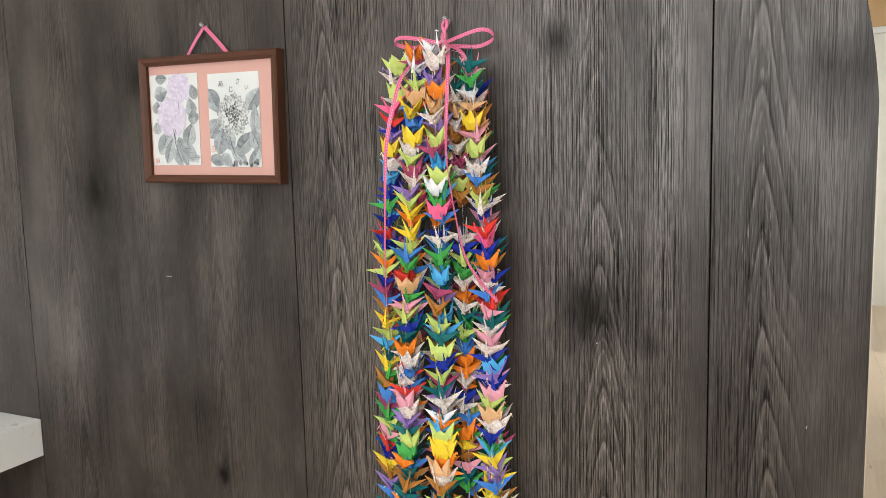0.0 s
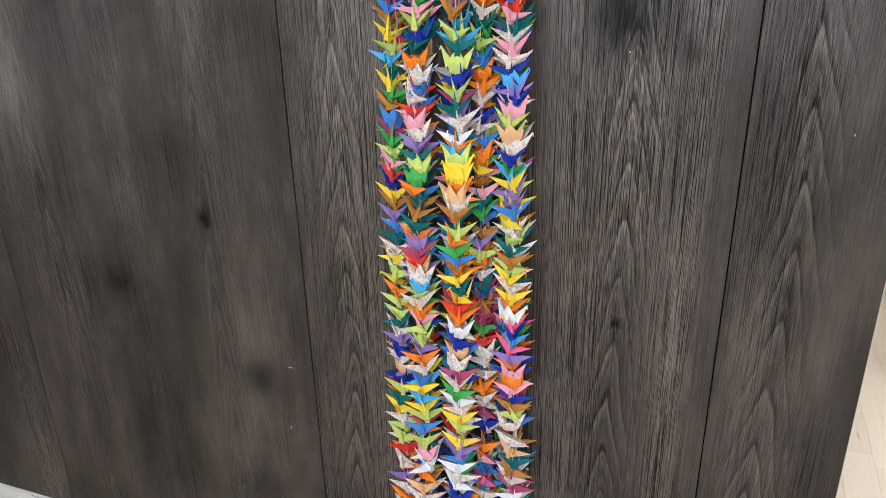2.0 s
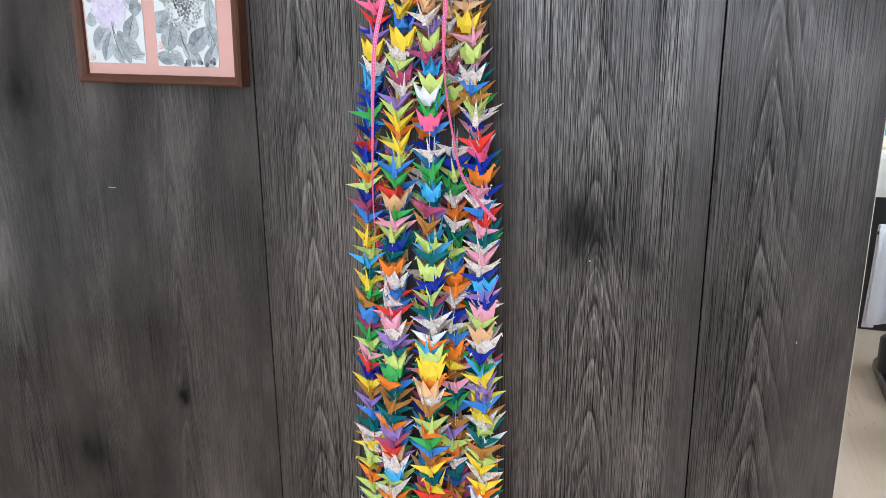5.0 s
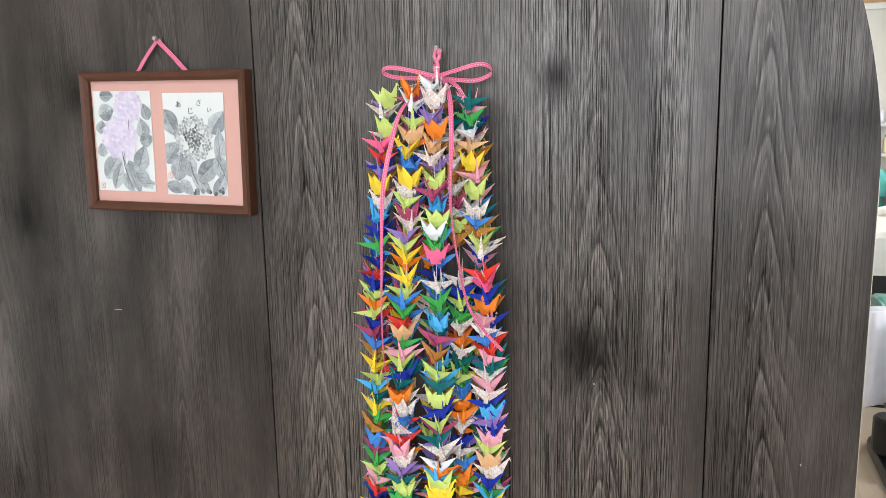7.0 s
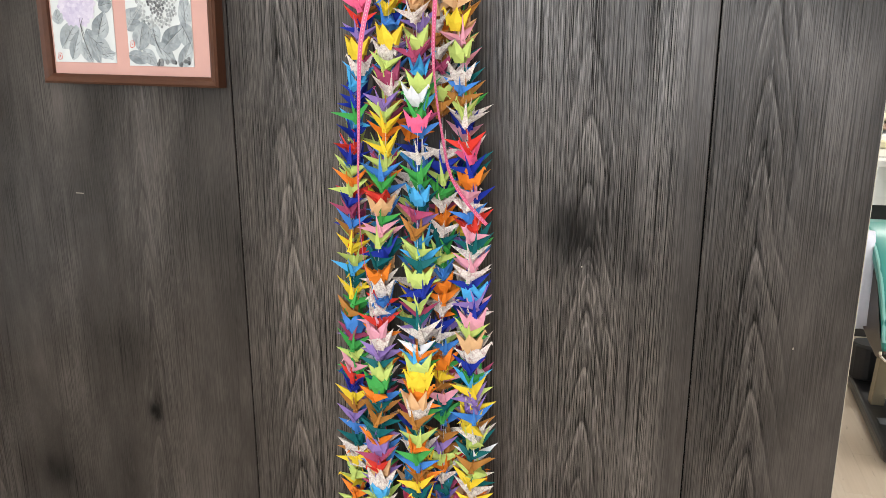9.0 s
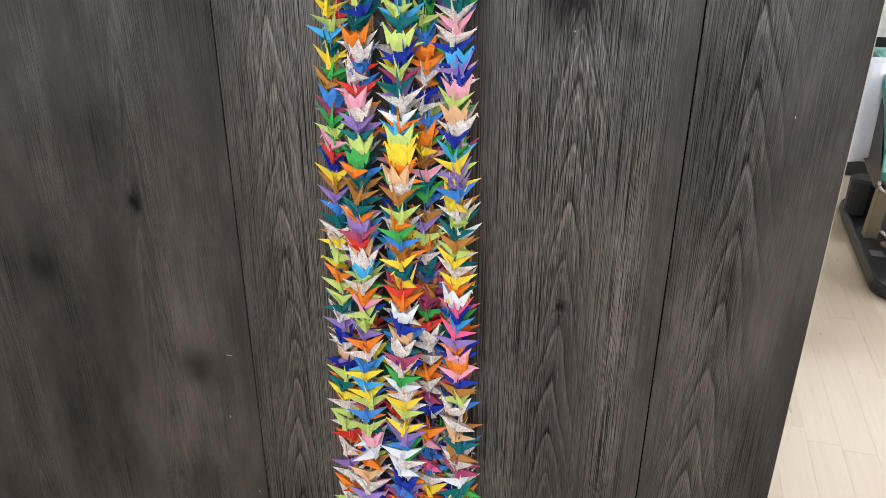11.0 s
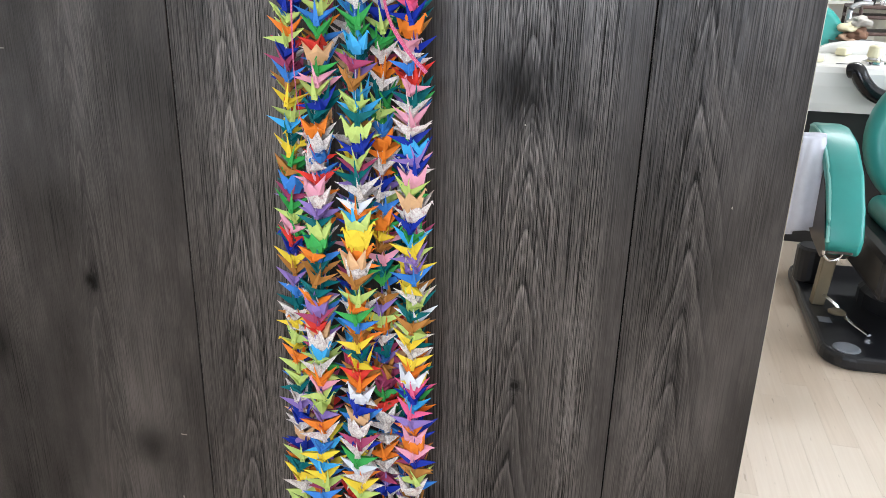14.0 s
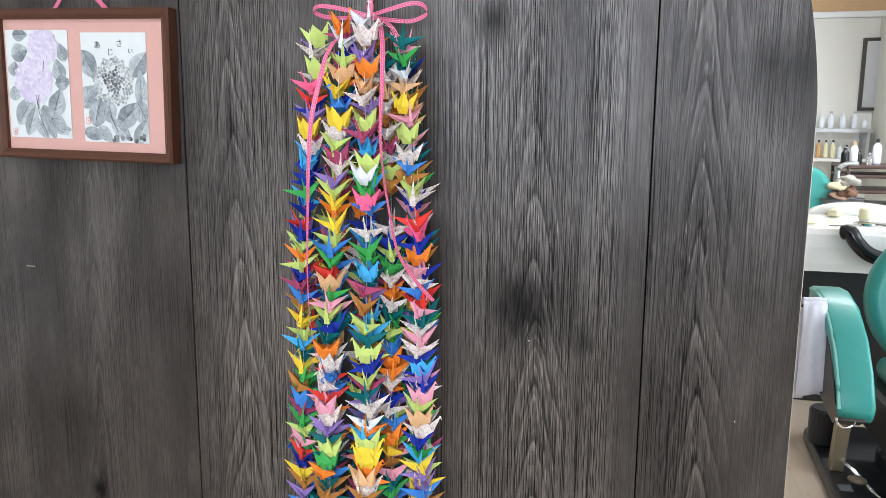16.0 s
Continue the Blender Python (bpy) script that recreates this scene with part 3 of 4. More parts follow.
part("mount", placed(box(-FW + 0.012, -0.0105, -FH + 0.012, FW - 0.012, -0.006, FH - 0.012)), MOUNT, picture, "salmon pink mount board")
part("back_board", placed(box(-FW + 0.004, -0.0055, -FH + 0.004, FW - 0.004, -0.001, FH - 0.004)), BROWN_SIDE, picture)

rnd = random.Random(11)


def leaf_veins(bm, cx, cz, length, width, angle, y, card):
    """Dark brush lines: the mid-rib and two pairs of side veins."""
    def at(t, w):
        px = cx + math.cos(angle) * length * (t - 0.5) - math.sin(angle) * width * w
        pz = cz + math.sin(angle) * length * (t - 0.5) + math.cos(angle) * width * w
        return min(max(px, card[0]), card[1]), min(max(pz, card[2]), card[3])
    stroke(bm, (at(0.04, 0.0), at(0.5, 0.03), at(0.93, 0.0)), 0.0008, y)
    for t in (0.22, 0.45):
        for w in (-0.30, 0.30):
            stroke(bm, (at(t, 0.0), at(t + 0.15, 0.7 * w), at(t + 0.26, w)), 0.00055, y)


def flat_leaf(bm, cx, cz, length, width, angle, y, card):
    """A painted leaf: a pointed oval with a mid-rib, cut off at the card's edge."""
    d, e = Vector((math.cos(angle), 0, math.sin(angle))), Vector((-math.sin(angle), 0, math.cos(angle)))
    c = Vector((cx, y, cz))
    rim = []
    for k in range(15):
        t = k / 14
        rim.append((t, math.sin(math.pi * t ** 0.8) * 0.5))
    for s in (1, -1):
        pts = [bm.verts.new(c + d * (length * (t - 0.5)) + e * (s * (width * w + 0.0003)) + Vector((0, 0, 0))) for t, w in rim]
        if s < 0:
            pts.reverse()
        for v in pts:
            v.co.x, v.co.z = min(max(v.co.x, card[0]), card[1]), min(max(v.co.z, card[2]), card[3])
        bm.faces.new(pts)


def dab(bm, cx, cz, r, y, n=9):
    pts = [bm.verts.new((cx + r * rnd.uniform(0.8, 1.1) * math.cos(-2 * math.pi * k / n), y, cz + r * rnd.uniform(0.8, 1.1) * math.sin(-2 * math.pi * k / n))) for k in range(n)]
    bm.faces.new(pts)


def stroke(bm, pts, w, y):
    line = smooth_line([(a, y, b) for a, b in pts], 4)
    last = None
    for k, c in enumerate(line):
        way = (line[min(k + 1, len(line) - 1)] - line[max(0, k - 1)]).normalized()
        e = Vector((-way.z, 0, way.x)) * (w * (0.55 + 0.45 * math.sin(math.pi * k / (len(line) - 1))) / 2)
        now = (bm.verts.new(c + e), bm.verts.new(c - e))
        if last:
            bm.faces.new((last[0], last[1], now[1], now[0]))
        last = now


CY = -0.0122
card_l = part("card", placed(box(-0.1285, -0.0118, -0.0740, -0.0235, -0.0108, 0.0755)), CARD, picture, "postcard with lilac hydrangea in water-colour")
card_r = part("card", placed(box(-0.0015, -0.0118, -0.0770, 0.1035, -0.0108, 0.0720)), CARD, picture, "postcard with grey ink hydrangea")
# the lilac hydrangea
for cx, cz, r, n in ((-0.0645, 0.053, 0.0215, 60), (-0.083, 0.006, 0.0285, 100)):
    bm = bmesh.new()
    for k in range(n):
        a, q = 2.4 * k, r * math.sqrt((k + 0.5) / n)
        px, pz = cx + q * math.cos(a), min(cz + q * math.sin(a), 0.0695)
        for j in range(4):
            dab(bm, px + 0.0032 * math.cos(j * 1.571 + a), pz + 0.0032 * math.sin(j * 1.571 + a), 0.0033, CY - 0.00040 - 0.000003 * k - 0.0000007 * j)
    part("flower_head", placed(bm), LILAC, card_l)
bm, veins = bmesh.new(), bmesh.new()
for cx, cz, ln, wd, an in ((-0.103, 0.069, 0.022, 0.014, 0.0), (-0.105, 0.045, 0.026, 0.020, 0.3), (-0.116, 0.022, 0.018, 0.016, 1.4), (-0.117, -0.012, 0.018, 0.016, 1.7),
                           (-0.033, 0.045, 0.022, 0.014, 1.9), (-0.040, 0.020, 0.028, 0.018, 1.8), (-0.034, 0.004, 0.022, 0.016, 0.2), (-0.045, -0.024, 0.036, 0.022, 1.2),
                           (-0.098, -0.035, 0.044, 0.024, 0.9), (-0.090, -0.050, 0.038, 0.016, 1.2), (-0.060, -0.052, 0.044, 0.020, -1.2), (-0.046, -0.054, 0.040, 0.020, -0.7),
                           (-0.036, -0.062, 0.024, 0.010, 0.1), (-0.072, -0.062, 0.030, 0.014, -1.0)):
    flat_leaf(bm, cx, cz, ln * 1.2, wd * 1.3, an, CY - 0.00005 - 0.00001 * len(bm.faces), (-0.1283, -0.0237, -0.0738, 0.0753))
    leaf_veins(veins, cx, cz, ln * 1.1, wd * 1.2, an, CY - 0.00034, (-0.1283, -0.0237, -0.0738, 0.0753))
part("leaves", placed(bm), GREY_WASH, card_l)
part("leaf_veining", placed(veins), DARK_WASH, card_l)
for pts in (((-0.080, -0.014), (-0.076, -0.040), (-0.064, -0.070)), ((-0.064, 0.034), (-0.066, 0.018)), ((-0.074, -0.014), (-0.078, -0.024), (-0.074, -0.036))):
    bm = bmesh.new()
    stroke(bm, pts, 0.0012, CY - 0.0009)
    part("stem", placed(bm), INK, card_l)
bm = bmesh.new()
for pts in (((-0.1235, -0.062), (-0.1175, -0.062), (-0.117, -0.069), (-0.123, -0.070), (-0.1235, -0.062)), ((-0.1215, -0.064), (-0.119, -0.068)), ((-0.119, -0.064), (-0.1215, -0.068))):
    stroke(bm, pts, 0.0009, CY - 0.0003)
part("seal", placed(bm), SEAL, card_l, "red seal mark")
# the grey hydrangea
for r0, r1, n, mat, up in ((0.0, 0.014, 12, DARK_WASH, 0.0012), (0.015, 0.031, 34, PALE_WASH, 0.0004)):
    bm = bmesh.new()
    for k in range(n):
        a, q = 2.4 * k, r0 + (r1 - r0) * math.sqrt((k + 0.5) / n)
        px, pz = 0.049 + q * 1.05 * math.cos(a), 0.006 + q * math.sin(a)
        for j in range(4):
            dab(bm, px + 0.0033 * math.cos(j * 1.571 + a), pz + 0.0033 * math.sin(j * 1.571 + a), 0.0023, CY - 0.4 * up - 0.000004 * k - 0.000001 * j, 7)
    part("flower_head", placed(bm), mat, card_r)
bm, veins = bmesh.new(), bmesh.new()
for cx, cz, ln, wd, an in ((0.010, 0.028, 0.040, 0.022, -1.0), (0.092, 0.030, 0.036, 0.022, 0.9), (0.008, -0.014, 0.034, 0.024, 0.8), (0.094, -0.004, 0.044, 0.016, 1.6),
                           (0.022, -0.036, 0.036, 0.022, 1.3), (0.040, -0.036, 0.030, 0.022, -1.1), (0.074, -0.038, 0.044, 0.022, 0.7), (0.096, -0.038, 0.036, 0.020, -1.1),
                           (0.060, -0.060, 0.036, 0.016, -0.7), (0.092, -0.062, 0.036, 0.016, 1.1), (0.016, -0.066, 0.034, 0.014, -0.2), (0.034, -0.066, 0.026, 0.014, -0.8)):
    flat_leaf(bm, cx, cz, ln * 1.2, wd * 1.3, an, CY - 0.00005 - 0.00001 * len(bm.faces), (-0.0013, 0.1033, -0.0768, 0.0718))
    leaf_veins(veins, cx, cz, ln * 1.1, wd * 1.2, an, CY - 0.00034, (-0.0013, 0.1033, -0.0768, 0.0718))
part("leaves", placed(bm), GREY_WASH, card_r)
part("leaf_veining", placed(veins), DARK_WASH, card_r)
bm = bmesh.new()
for k in range(16):
    dab(bm, 0.072 + 0.026 * rnd.uniform(-1, 1), -0.071 + 0.005 * rnd.uniform(-1, 1), 0.0032, CY - 0.0008 - 0.00001 * k)
part("flower_head", placed(bm), DARK_WASH, card_r)
bm = bmesh.new()
stroke(bm, ((0.042, -0.026), (0.046, -0.044), (0.054, -0.062)), 0.0012, CY - 0.0012)
part("stem", placed(bm), INK, card_r)
bm = bmesh.new()
for pts in (((0.003, -0.044), (0.009, -0.044), (0.009, -0.051), (0.003, -0.052), (0.003, -0.044)), ((0.005, -0.046), (0.007, -0.050))):
    stroke(bm, pts, 0.0009, CY - 0.0009)
part("seal", placed(bm), SEAL, card_r, "red seal mark")
for letter, lx, lz, tilt in (("\u3042", 0.026, 0.0515, 8), ("\u3058", 0.0465, 0.042, 0), ("\u3055", 0.0615, 0.0535, 0), ("\u3044", 0.0790, 0.0445, 0)):
    cu = bpy.data.curves.new("writing", "FONT")
    cu.body, cu.size, cu.align_x, cu.extrude = letter, 0.0110 if letter != "\u3044" else 0.0085, "CENTER", 0.0001
    ob = new("writing", cu)
    ob.data.materials.append(INK)
    ob.parent = card_r
    ob.matrix_basis = PIC @ pose(lx, CY - 0.0003, lz, 90, 0, 0)

# hanging ribbon and push pin of the frame


def strip(points, width, n=6, side=(1, 0, 0), turn=()):
    """A ribbon along a smooth line; its width lies along side, turned by the given degrees on the way. It carries its length as UV."""
    line = smooth_line(points, n)
    bm = bmesh.new()
    uv = bm.loops.layers.uv.new("UVMap")
    rows, run = [], 0.0
    for k, c in enumerate(line):
        way = (line[min(k + 1, len(line) - 1)] - line[max(k - 1, 0)]).normalized()
        s = Vector(side)
        s = (s - way * s.dot(way)).normalized()
        if turn:
            s = Matrix.Rotation(radians(np.interp(k / (len(line) - 1), np.linspace(0, 1, len(turn)), turn)), 3, way) @ s
        up = s.cross(way)
        if k:
            run += (c - line[k - 1]).length
        rows.append(([bm.verts.new(c + s * (width * o) + up * h) for o, h in ((-0.5, 0.0), (0.0, 0.0004), (0.5, 0.0))], run))
    for (a, u), (b, v) in zip(rows, rows[1:]):
        for j in (0, 1):
            f = bm.faces.new((a[j], a[j + 1], b[j + 1], b[j]))
            for loop, (p, q) in zip(f.loops, ((u, j / 2), (u, j / 2 + 0.5), (v, j / 2 + 0.5), (v, j / 2))):
                loop[uv].uv = (p, q)
    return bm


part("hanging_ribbon", strip(((-0.486, -0.010, 1.487), (-0.470, -0.008, 1.509), (-0.451, -0.007, 1.530)), 0.0055, 4), RIBBON, picture, "pink ribbon hanger")
part("hanging_ribbon", strip(((-0.449, -0.008, 1.530), (-0.426, -0.010, 1.509), (-0.401, -0.012, 1.484)), 0.0062, 4, (1, 0.5, 0)), RIBBON, picture, "pink ribbon hanger")


def push_pin(x, z, label):
    pin = thing("push_pin", (x, 0, z), label, "push pin", "push pins")
    bm = lathe([(0.0005, -0.006), (0.0006, 0.002)], seg=8)
    bmesh.ops.transform(bm, matrix=pose(x, 0, z, 90, 0, 0), verts=bm.verts)
    part("needle", bm, CHROME, pin)
    bm = lathe([(0.0036, 0.001), (0.0038, 0.0020), (0.0022, 0.004), (0.0018, 0.010), (0.0030, 0.012), (0.0036, 0.0135), (0.0032, 0.0150), (0.001, 0.0154)], seg=16)
    bmesh.ops.transform(bm, matrix=pose(x, 0, z, 78, 0, 0), verts=bm.verts)
    part("grip", bm, CLEAR, pin, smooth=True)


push_pin(-0.450, 1.530, "clear plastic push pin holding the picture ribbon")
push_pin(-0.026, 1.498, "clear plastic push pin holding the crane garland")

# ---- the garland of folded paper cranes ----


# wings of each shape: (reach, rise) to either side
SPREAD = {"low": ((0.038, 0.009), (0.037, 0.011)), "even": ((0.037, 0.017), (0.036, 0.018)), "uneven": ((0.038, 0.014), (0.033, 0.021)), "high": ((0.032, 0.025), (0.033, 0.024))}


def crane(kind):
    """Corner points and faces of one folded crane about 7 cm across; the neck points to -y where the wings are spread, to -x where they stand up."""
    v, f = [], []

    def add(pts, faces):
        k = len(v)
        v.extend(pts)
        f.extend(tuple(k + i for i in face) for face in faces)
    if kind in SPREAD:
        # puffed body, neck with a bent head, tail
        add([(0, -0.015, -0.007), (0, 0.015, -0.007), (-0.0105, 0, -0.004), (0.0105, 0, -0.004), (0, 0, 0.005), (0, 0, -0.018)],
            [(4, 0, 3), (4, 3, 1), (4, 1, 2), (4, 2, 0), (5, 3, 0), (5, 1, 3), (5, 2, 1), (5, 0, 2)])
        add([(-0.0052, -0.011, -0.014), (0.0052, -0.011, -0.014), (0, -0.0080, -0.002), (0, -0.022, 0.030), (0, -0.018, 0.0295), (0.0012, -0.0210, 0.0260), (0, -0.0275, 0.0235)],
            [(0, 1, 3), (1, 2, 3), (2, 0, 3), (3, 5, 6), (4, 3, 6), (4, 6, 5)])
        add([(-0.0042, 0.010, -0.013), (0.0042, 0.010, -0.013), (0, 0.0075, -0.003), (0, 0.022, 0.033)], [(1, 0, 3), (2, 1, 3), (0, 2, 3)])
        for s, (reach, rise) in zip((1, -1), SPREAD[kind]):
            # each wing is two leaves of paper with a raised crease between them and a lower leaf behind
            c = 0.0108
            m = (0.45 * reach * s, 0.0, 0.36 * rise + 0.0030)
            add([(0.002 * s, -c, -0.008), (0.002 * s, c, -0.008), (reach * s, 0.001, rise), m, (0.48 * reach * s, -0.66 * c, 0.30 * rise - 0.0025), (0.48 * reach * s, 0.66 * c, 0.30 * rise - 0.0025), (0.001 * s, 0, 0.003)],
                [(0, 4, 3, 6), (6, 3, 5, 1), (4, 2, 3), (3, 2, 5)])
            add([(0.002 * s, -c * 0.9, -0.0115), (0.46 * reach * s, -0.5 * c, 0.30 * rise - 0.0055), (0.80 * reach * s, -0.001, 0.72 * rise - 0.002), (0.30 * reach * s, 0.2 * c, 0.0)],
                [(0, 1, 3), (1, 2, 3)])
        return v, f
    # wings up: a broad wing faces the room, neck and tail rise at its sides
    for e, tall in ((-1, 0.011 if kind == "cup" else 0.025), (1, 0.022)):
        lean = 0.006 if kind == "cup" else 0.003
        w = 0.0155 if kind == "cup" else 0.0135
        add([(-0.0085, e * 0.004, -0.017), (0.0085, e * 0.004, -0.017), (w, e * 0.0085, 0.0), (0.0012, e * (0.0105 + lean), 0.5 * tall), (-w, e * 0.0085, 0.0), (0.0, e * 0.0135, -0.002), (0.0025, e * (0.008 + lean), tall)],
            [(0, 1, 5), (1, 2, 5), (4, 0, 5), (5, 2, 3), (4, 5, 3), (3, 2, 6), (4, 3, 6)] if e < 0 else [(1, 0, 5), (2, 1, 5), (0, 4, 5), (2, 5, 3), (5, 4, 3), (2, 3, 6), (3, 4, 6)])
    add([(-0.0085, -0.004, -0.017), (0.0085, -0.004, -0.017), (0.0085, 0.004, -0.017), (-0.0085, 0.004, -0.017)], [(0, 3, 2, 1)])
    for s, far, up in ((1, 0.026, 0.025), (-1, 0.025, 0.023)):
        add([(s * 0.005, -0.0075, 0.002), (s * 0.0155, -0.006, -0.009), (s * 0.0155, 0.006, -0.009), (s * far, -0.001, up), (s * 0.005, 0.0075, 0.002), (s * 0.008, 0, -0.010)],
            [(0, 1, 3), (1, 2, 3), (2, 4, 3), (0, 3, 4), (1, 5, 2)])
    # the bent head at the end of the neck
    add([(-0.025, -0.001, 0.023), (-0.0215, 0.0006, 0.0215), (-0.0275, -0.0022, 0.0155)], [(0, 1, 2)])
    return v, f


SHAPES = {k: crane(k) for k in (*SPREAD, "cup", "leaf")}
CRANES = {}


def crane_mesh(kind, tone):
    if (kind, tone) not in CRANES:
        me = bpy.data.meshes.new("crane")
        me.from_pydata(SHAPES[kind][0], [], SHAPES[kind][1])
        me.materials.append(PAPERS[tone])
        CRANES[kind, tone] = me
    return CRANES[kind, tone]


garland = thing("crane_garland", (-0.01, -0.06, 0.02), "garland of colourful folded paper cranes tied with pink ribbon", "paper cranes")
# each strand: where it hangs from bottom to top, how far it stands out, and its papers downwards in stretches
# (from height, to height); a capital stands for spread wings, a small letter for wings folded up
LEFT = ("left", (-0.115, -0.113, -0.111, -0.107, -0.082), -0.052, ((1.437, 1.230, "lHlFRVyhCNGN"), (1.210, 1.102, "RNLOLNMBK"), (1.084, 0.903, "YLCTYGKbMGLPR"), (0.893, 0.781, "NYKVBTHY"), (0.778, 0.666, "HLYOLLTH"), (0.654, 0.501, "VNHsNLTYHL"), (0.482, 0.259, "LRHVHOHLSR"), (0.239, 0.076, "HRPLMRH")))
MID_LEFT = ("mid_left", (-0.071, -0.064, -0.063, -0.049, -0.035), -0.092, ((1.444, 1.337, "OWLsYBy"), (1.325, 1.241, "hLmHVLY"), (1.212, 1.076, "YLBGRsGPLNT"), (1.057, 0.929, "ohBHRphVTl"), (0.930, 0.851, "lgOTKT"), (0.838, 0.765, "OvMRshc"), (0.756, 0.672, "LHOPLLV"), (0.653, 0.537, "OHBYCYLB"), (0.511, 0.347, "LpWOSHVPK"), (0.330, 0.115, "WOLtOVHgHo")))
MIDDLE = ("middle", (-0.013, -0.011, -0.010, -0.007, -0.007), -0.090, ((1.449, 1.361, "WhVoSH"), (1.336, 1.242, "lMClwGf"), (1.205, 1.092, "HGcMKL"), (1.076, 0.951, "TlNLTHWC"), (0.959, 0.869, "OlyyoshK"), (0.848, 0.725, "LOGBKYTYRO"), (0.704, 0.633, "wNshM"), (0.621, 0.548, "HGWHYL"), (0.522, 0.376, "YVBWHWnBMO"), (0.348, 0.223, "BlKLPHTB"), (0.198, 0.062, "hoKVNPNS")))
MID_RIGHT = ("mid_right", (0.020, 0.015, 0.012, 0.012, 0.005), -0.055, ((1.405, 1.262, "THSHKHMHlK"), (1.208, 1.097, "HNLGHOHT"), (1.076, 0.941, "LBoOHNHBo"), (0.939, 0.863, "OYKPTG"), (0.835, 0.719, "KVLOHTBKM"), (0.727, 0.658, "KMGRh"), (0.641, 0.534, "HHOHMN"), (0.497, 0.344, "OPBFHYOL"), (0.317, 0.106, "OBHVOBMHo")))
RIGHT = ("right", (0.068, 0.060, 0.054, 0.048, 0.027), -0.062, ((1.431, 1.322, "TGWSyPl"), (1.298, 1.245, "hBKLH"), (1.217, 1.118, "RFNoPHBR"), (1.108, 0.998, "PTHPHNcVNp"), (0.984, 0.927, "LshNG"), (0.920, 0.834, "CYVVBYHL"), (0.820, 0.721, "TKLYHYOw"), (0.710, 0.620, "FNCFVOpo"), (0.608, 0.553, "PNKLh"), (0.517, 0.402, "HSTKHMWT"), (0.385, 0.242, "LOBKCPLG"), (0.229, 0.079, "KsyVHGBW")))
rnd = random.Random(21)


def crane_places(spec):
    """Each crane of a strand: its pose, shape and paper."""
    _, xs, y, runs = spec
    out = []
    for z0, z1, tones in runs:
        for k, tone in enumerate(tones):
            z = z0 + (z1 - z0) * k / max(1, len(tones) - 1) + rnd.uniform(-0.002, 0.002) + 0.002
            x = float(np.interp(z, (0.1, 0.5, 0.9, 1.2, 1.43), xs)) + rnd.uniform(-0.003, 0.003)
            scale = float(np.interp(z, (0.35, 0.75, 1.1, 1.4), (0.84, 0.78, 0.72, 0.68))) * rnd.uniform(0.93, 1.08)
            if tone.islower():
                kind = rnd.choice(("cup", "cup", "leaf"))
                turn = Matrix.Rotation(radians(rnd.gauss(0, 12) + (180 if rnd.random() < 0.5 else 0)), 4, "Z")
                tip = Matrix.Rotation(radians(rnd.gauss(0, 5)), 4, "Y")
                lean = Matrix.Rotation(radians(rnd.gauss(2, 6)), 4, "X")
            else:
                kind = rnd.choices(tuple(SPREAD), (3, 3, 2, 0.5) if z < 0.7 else (1, 3, 2, 3))[0]
                turn = Matrix.Rotation(radians(rnd.gauss(0, 26) + (180 if rnd.random() < 0.5 else 0)), 4, "Z")
                tip = Matrix.Rotation(radians(rnd.gauss(0, 10)), 4, "Y")
                lean = Matrix.Rotation(radians(rnd.gauss(14, 11)), 4, "X")
            out.append((Matrix.Translation((x, y + rnd.uniform(-0.004, 0.004), z)) @ lean @ tip @ turn @ Matrix.Scale(scale, 4), kind, tone.upper()))
    return out


for spec in (LEFT, MID_LEFT, MIDDLE, MID_RIGHT, RIGHT):
    places = crane_places(spec)
    spots = [m.translation for m, _, _ in places]
    strand = part("strand", tube([(-0.022, -0.028, 1.459), spots[0], *spots[6::8], spots[-1]], 0.00022, 4, 3), THREAD, garland)
    for m, kind, tone in places:
        ob = new("crane", crane_mesh(kind, tone))
        ob.parent = strand
        ob.matrix_basis = m


def joined_strand(places):
    verts, faces, index = [], [], []
    tones = list(PAPERS)
    for m, kind, tone in places:
        k = len(verts)
        v, f = SHAPES[kind]
        verts.extend(tuple(m @ Vector(p)) for p in v)
        faces.extend(tuple(k + i for i in face) for face in f)
        index.extend(tones.index(tone) for _ in f)
    me = bpy.data.meshes.new("strand")
    me.from_pydata(verts, [], faces)
    for tone in tones:
        me.materials.append(PAPERS[tone])
    me.polygons.foreach_set("material_index", index)
    ob = new("strand", me)
    ob.parent = garland
    ob.matrix_parent_inverse = Matrix.Translation(-Vector(garland.location))
    return tagged(ob, kind="stuff")


# cranes pressed in between and behind those in front
for _, xs, y, runs in (LEFT, MID_LEFT, MIDDLE, MID_RIGHT, RIGHT):
    inner = []
    for z0, z1, tones in runs:
        step = (z1 - z0) / max(1, len(tones) - 1)
        row = "".join(rnd.choice("HNTKMGBOVH" + tones.upper()) for _ in tones)
        inner.append((z0 + step / 2, z1 + step / 2, row))
    joined_strand(crane_places(("inner", xs, y + 0.013, inner)))
# strands behind, seen only through the gaps
for x, y in ((-0.088, -0.022), (-0.036, -0.034), (0.034, -0.026)):
    tones = "".join(rnd.choice("ROYLGTBCNPFVWHMKSHNT") for _ in range(74))
    joined_strand(crane_places(("back", (x, x, x, x * 0.9, x * 0.6), y, ((1.40, 0.14, tones),))))

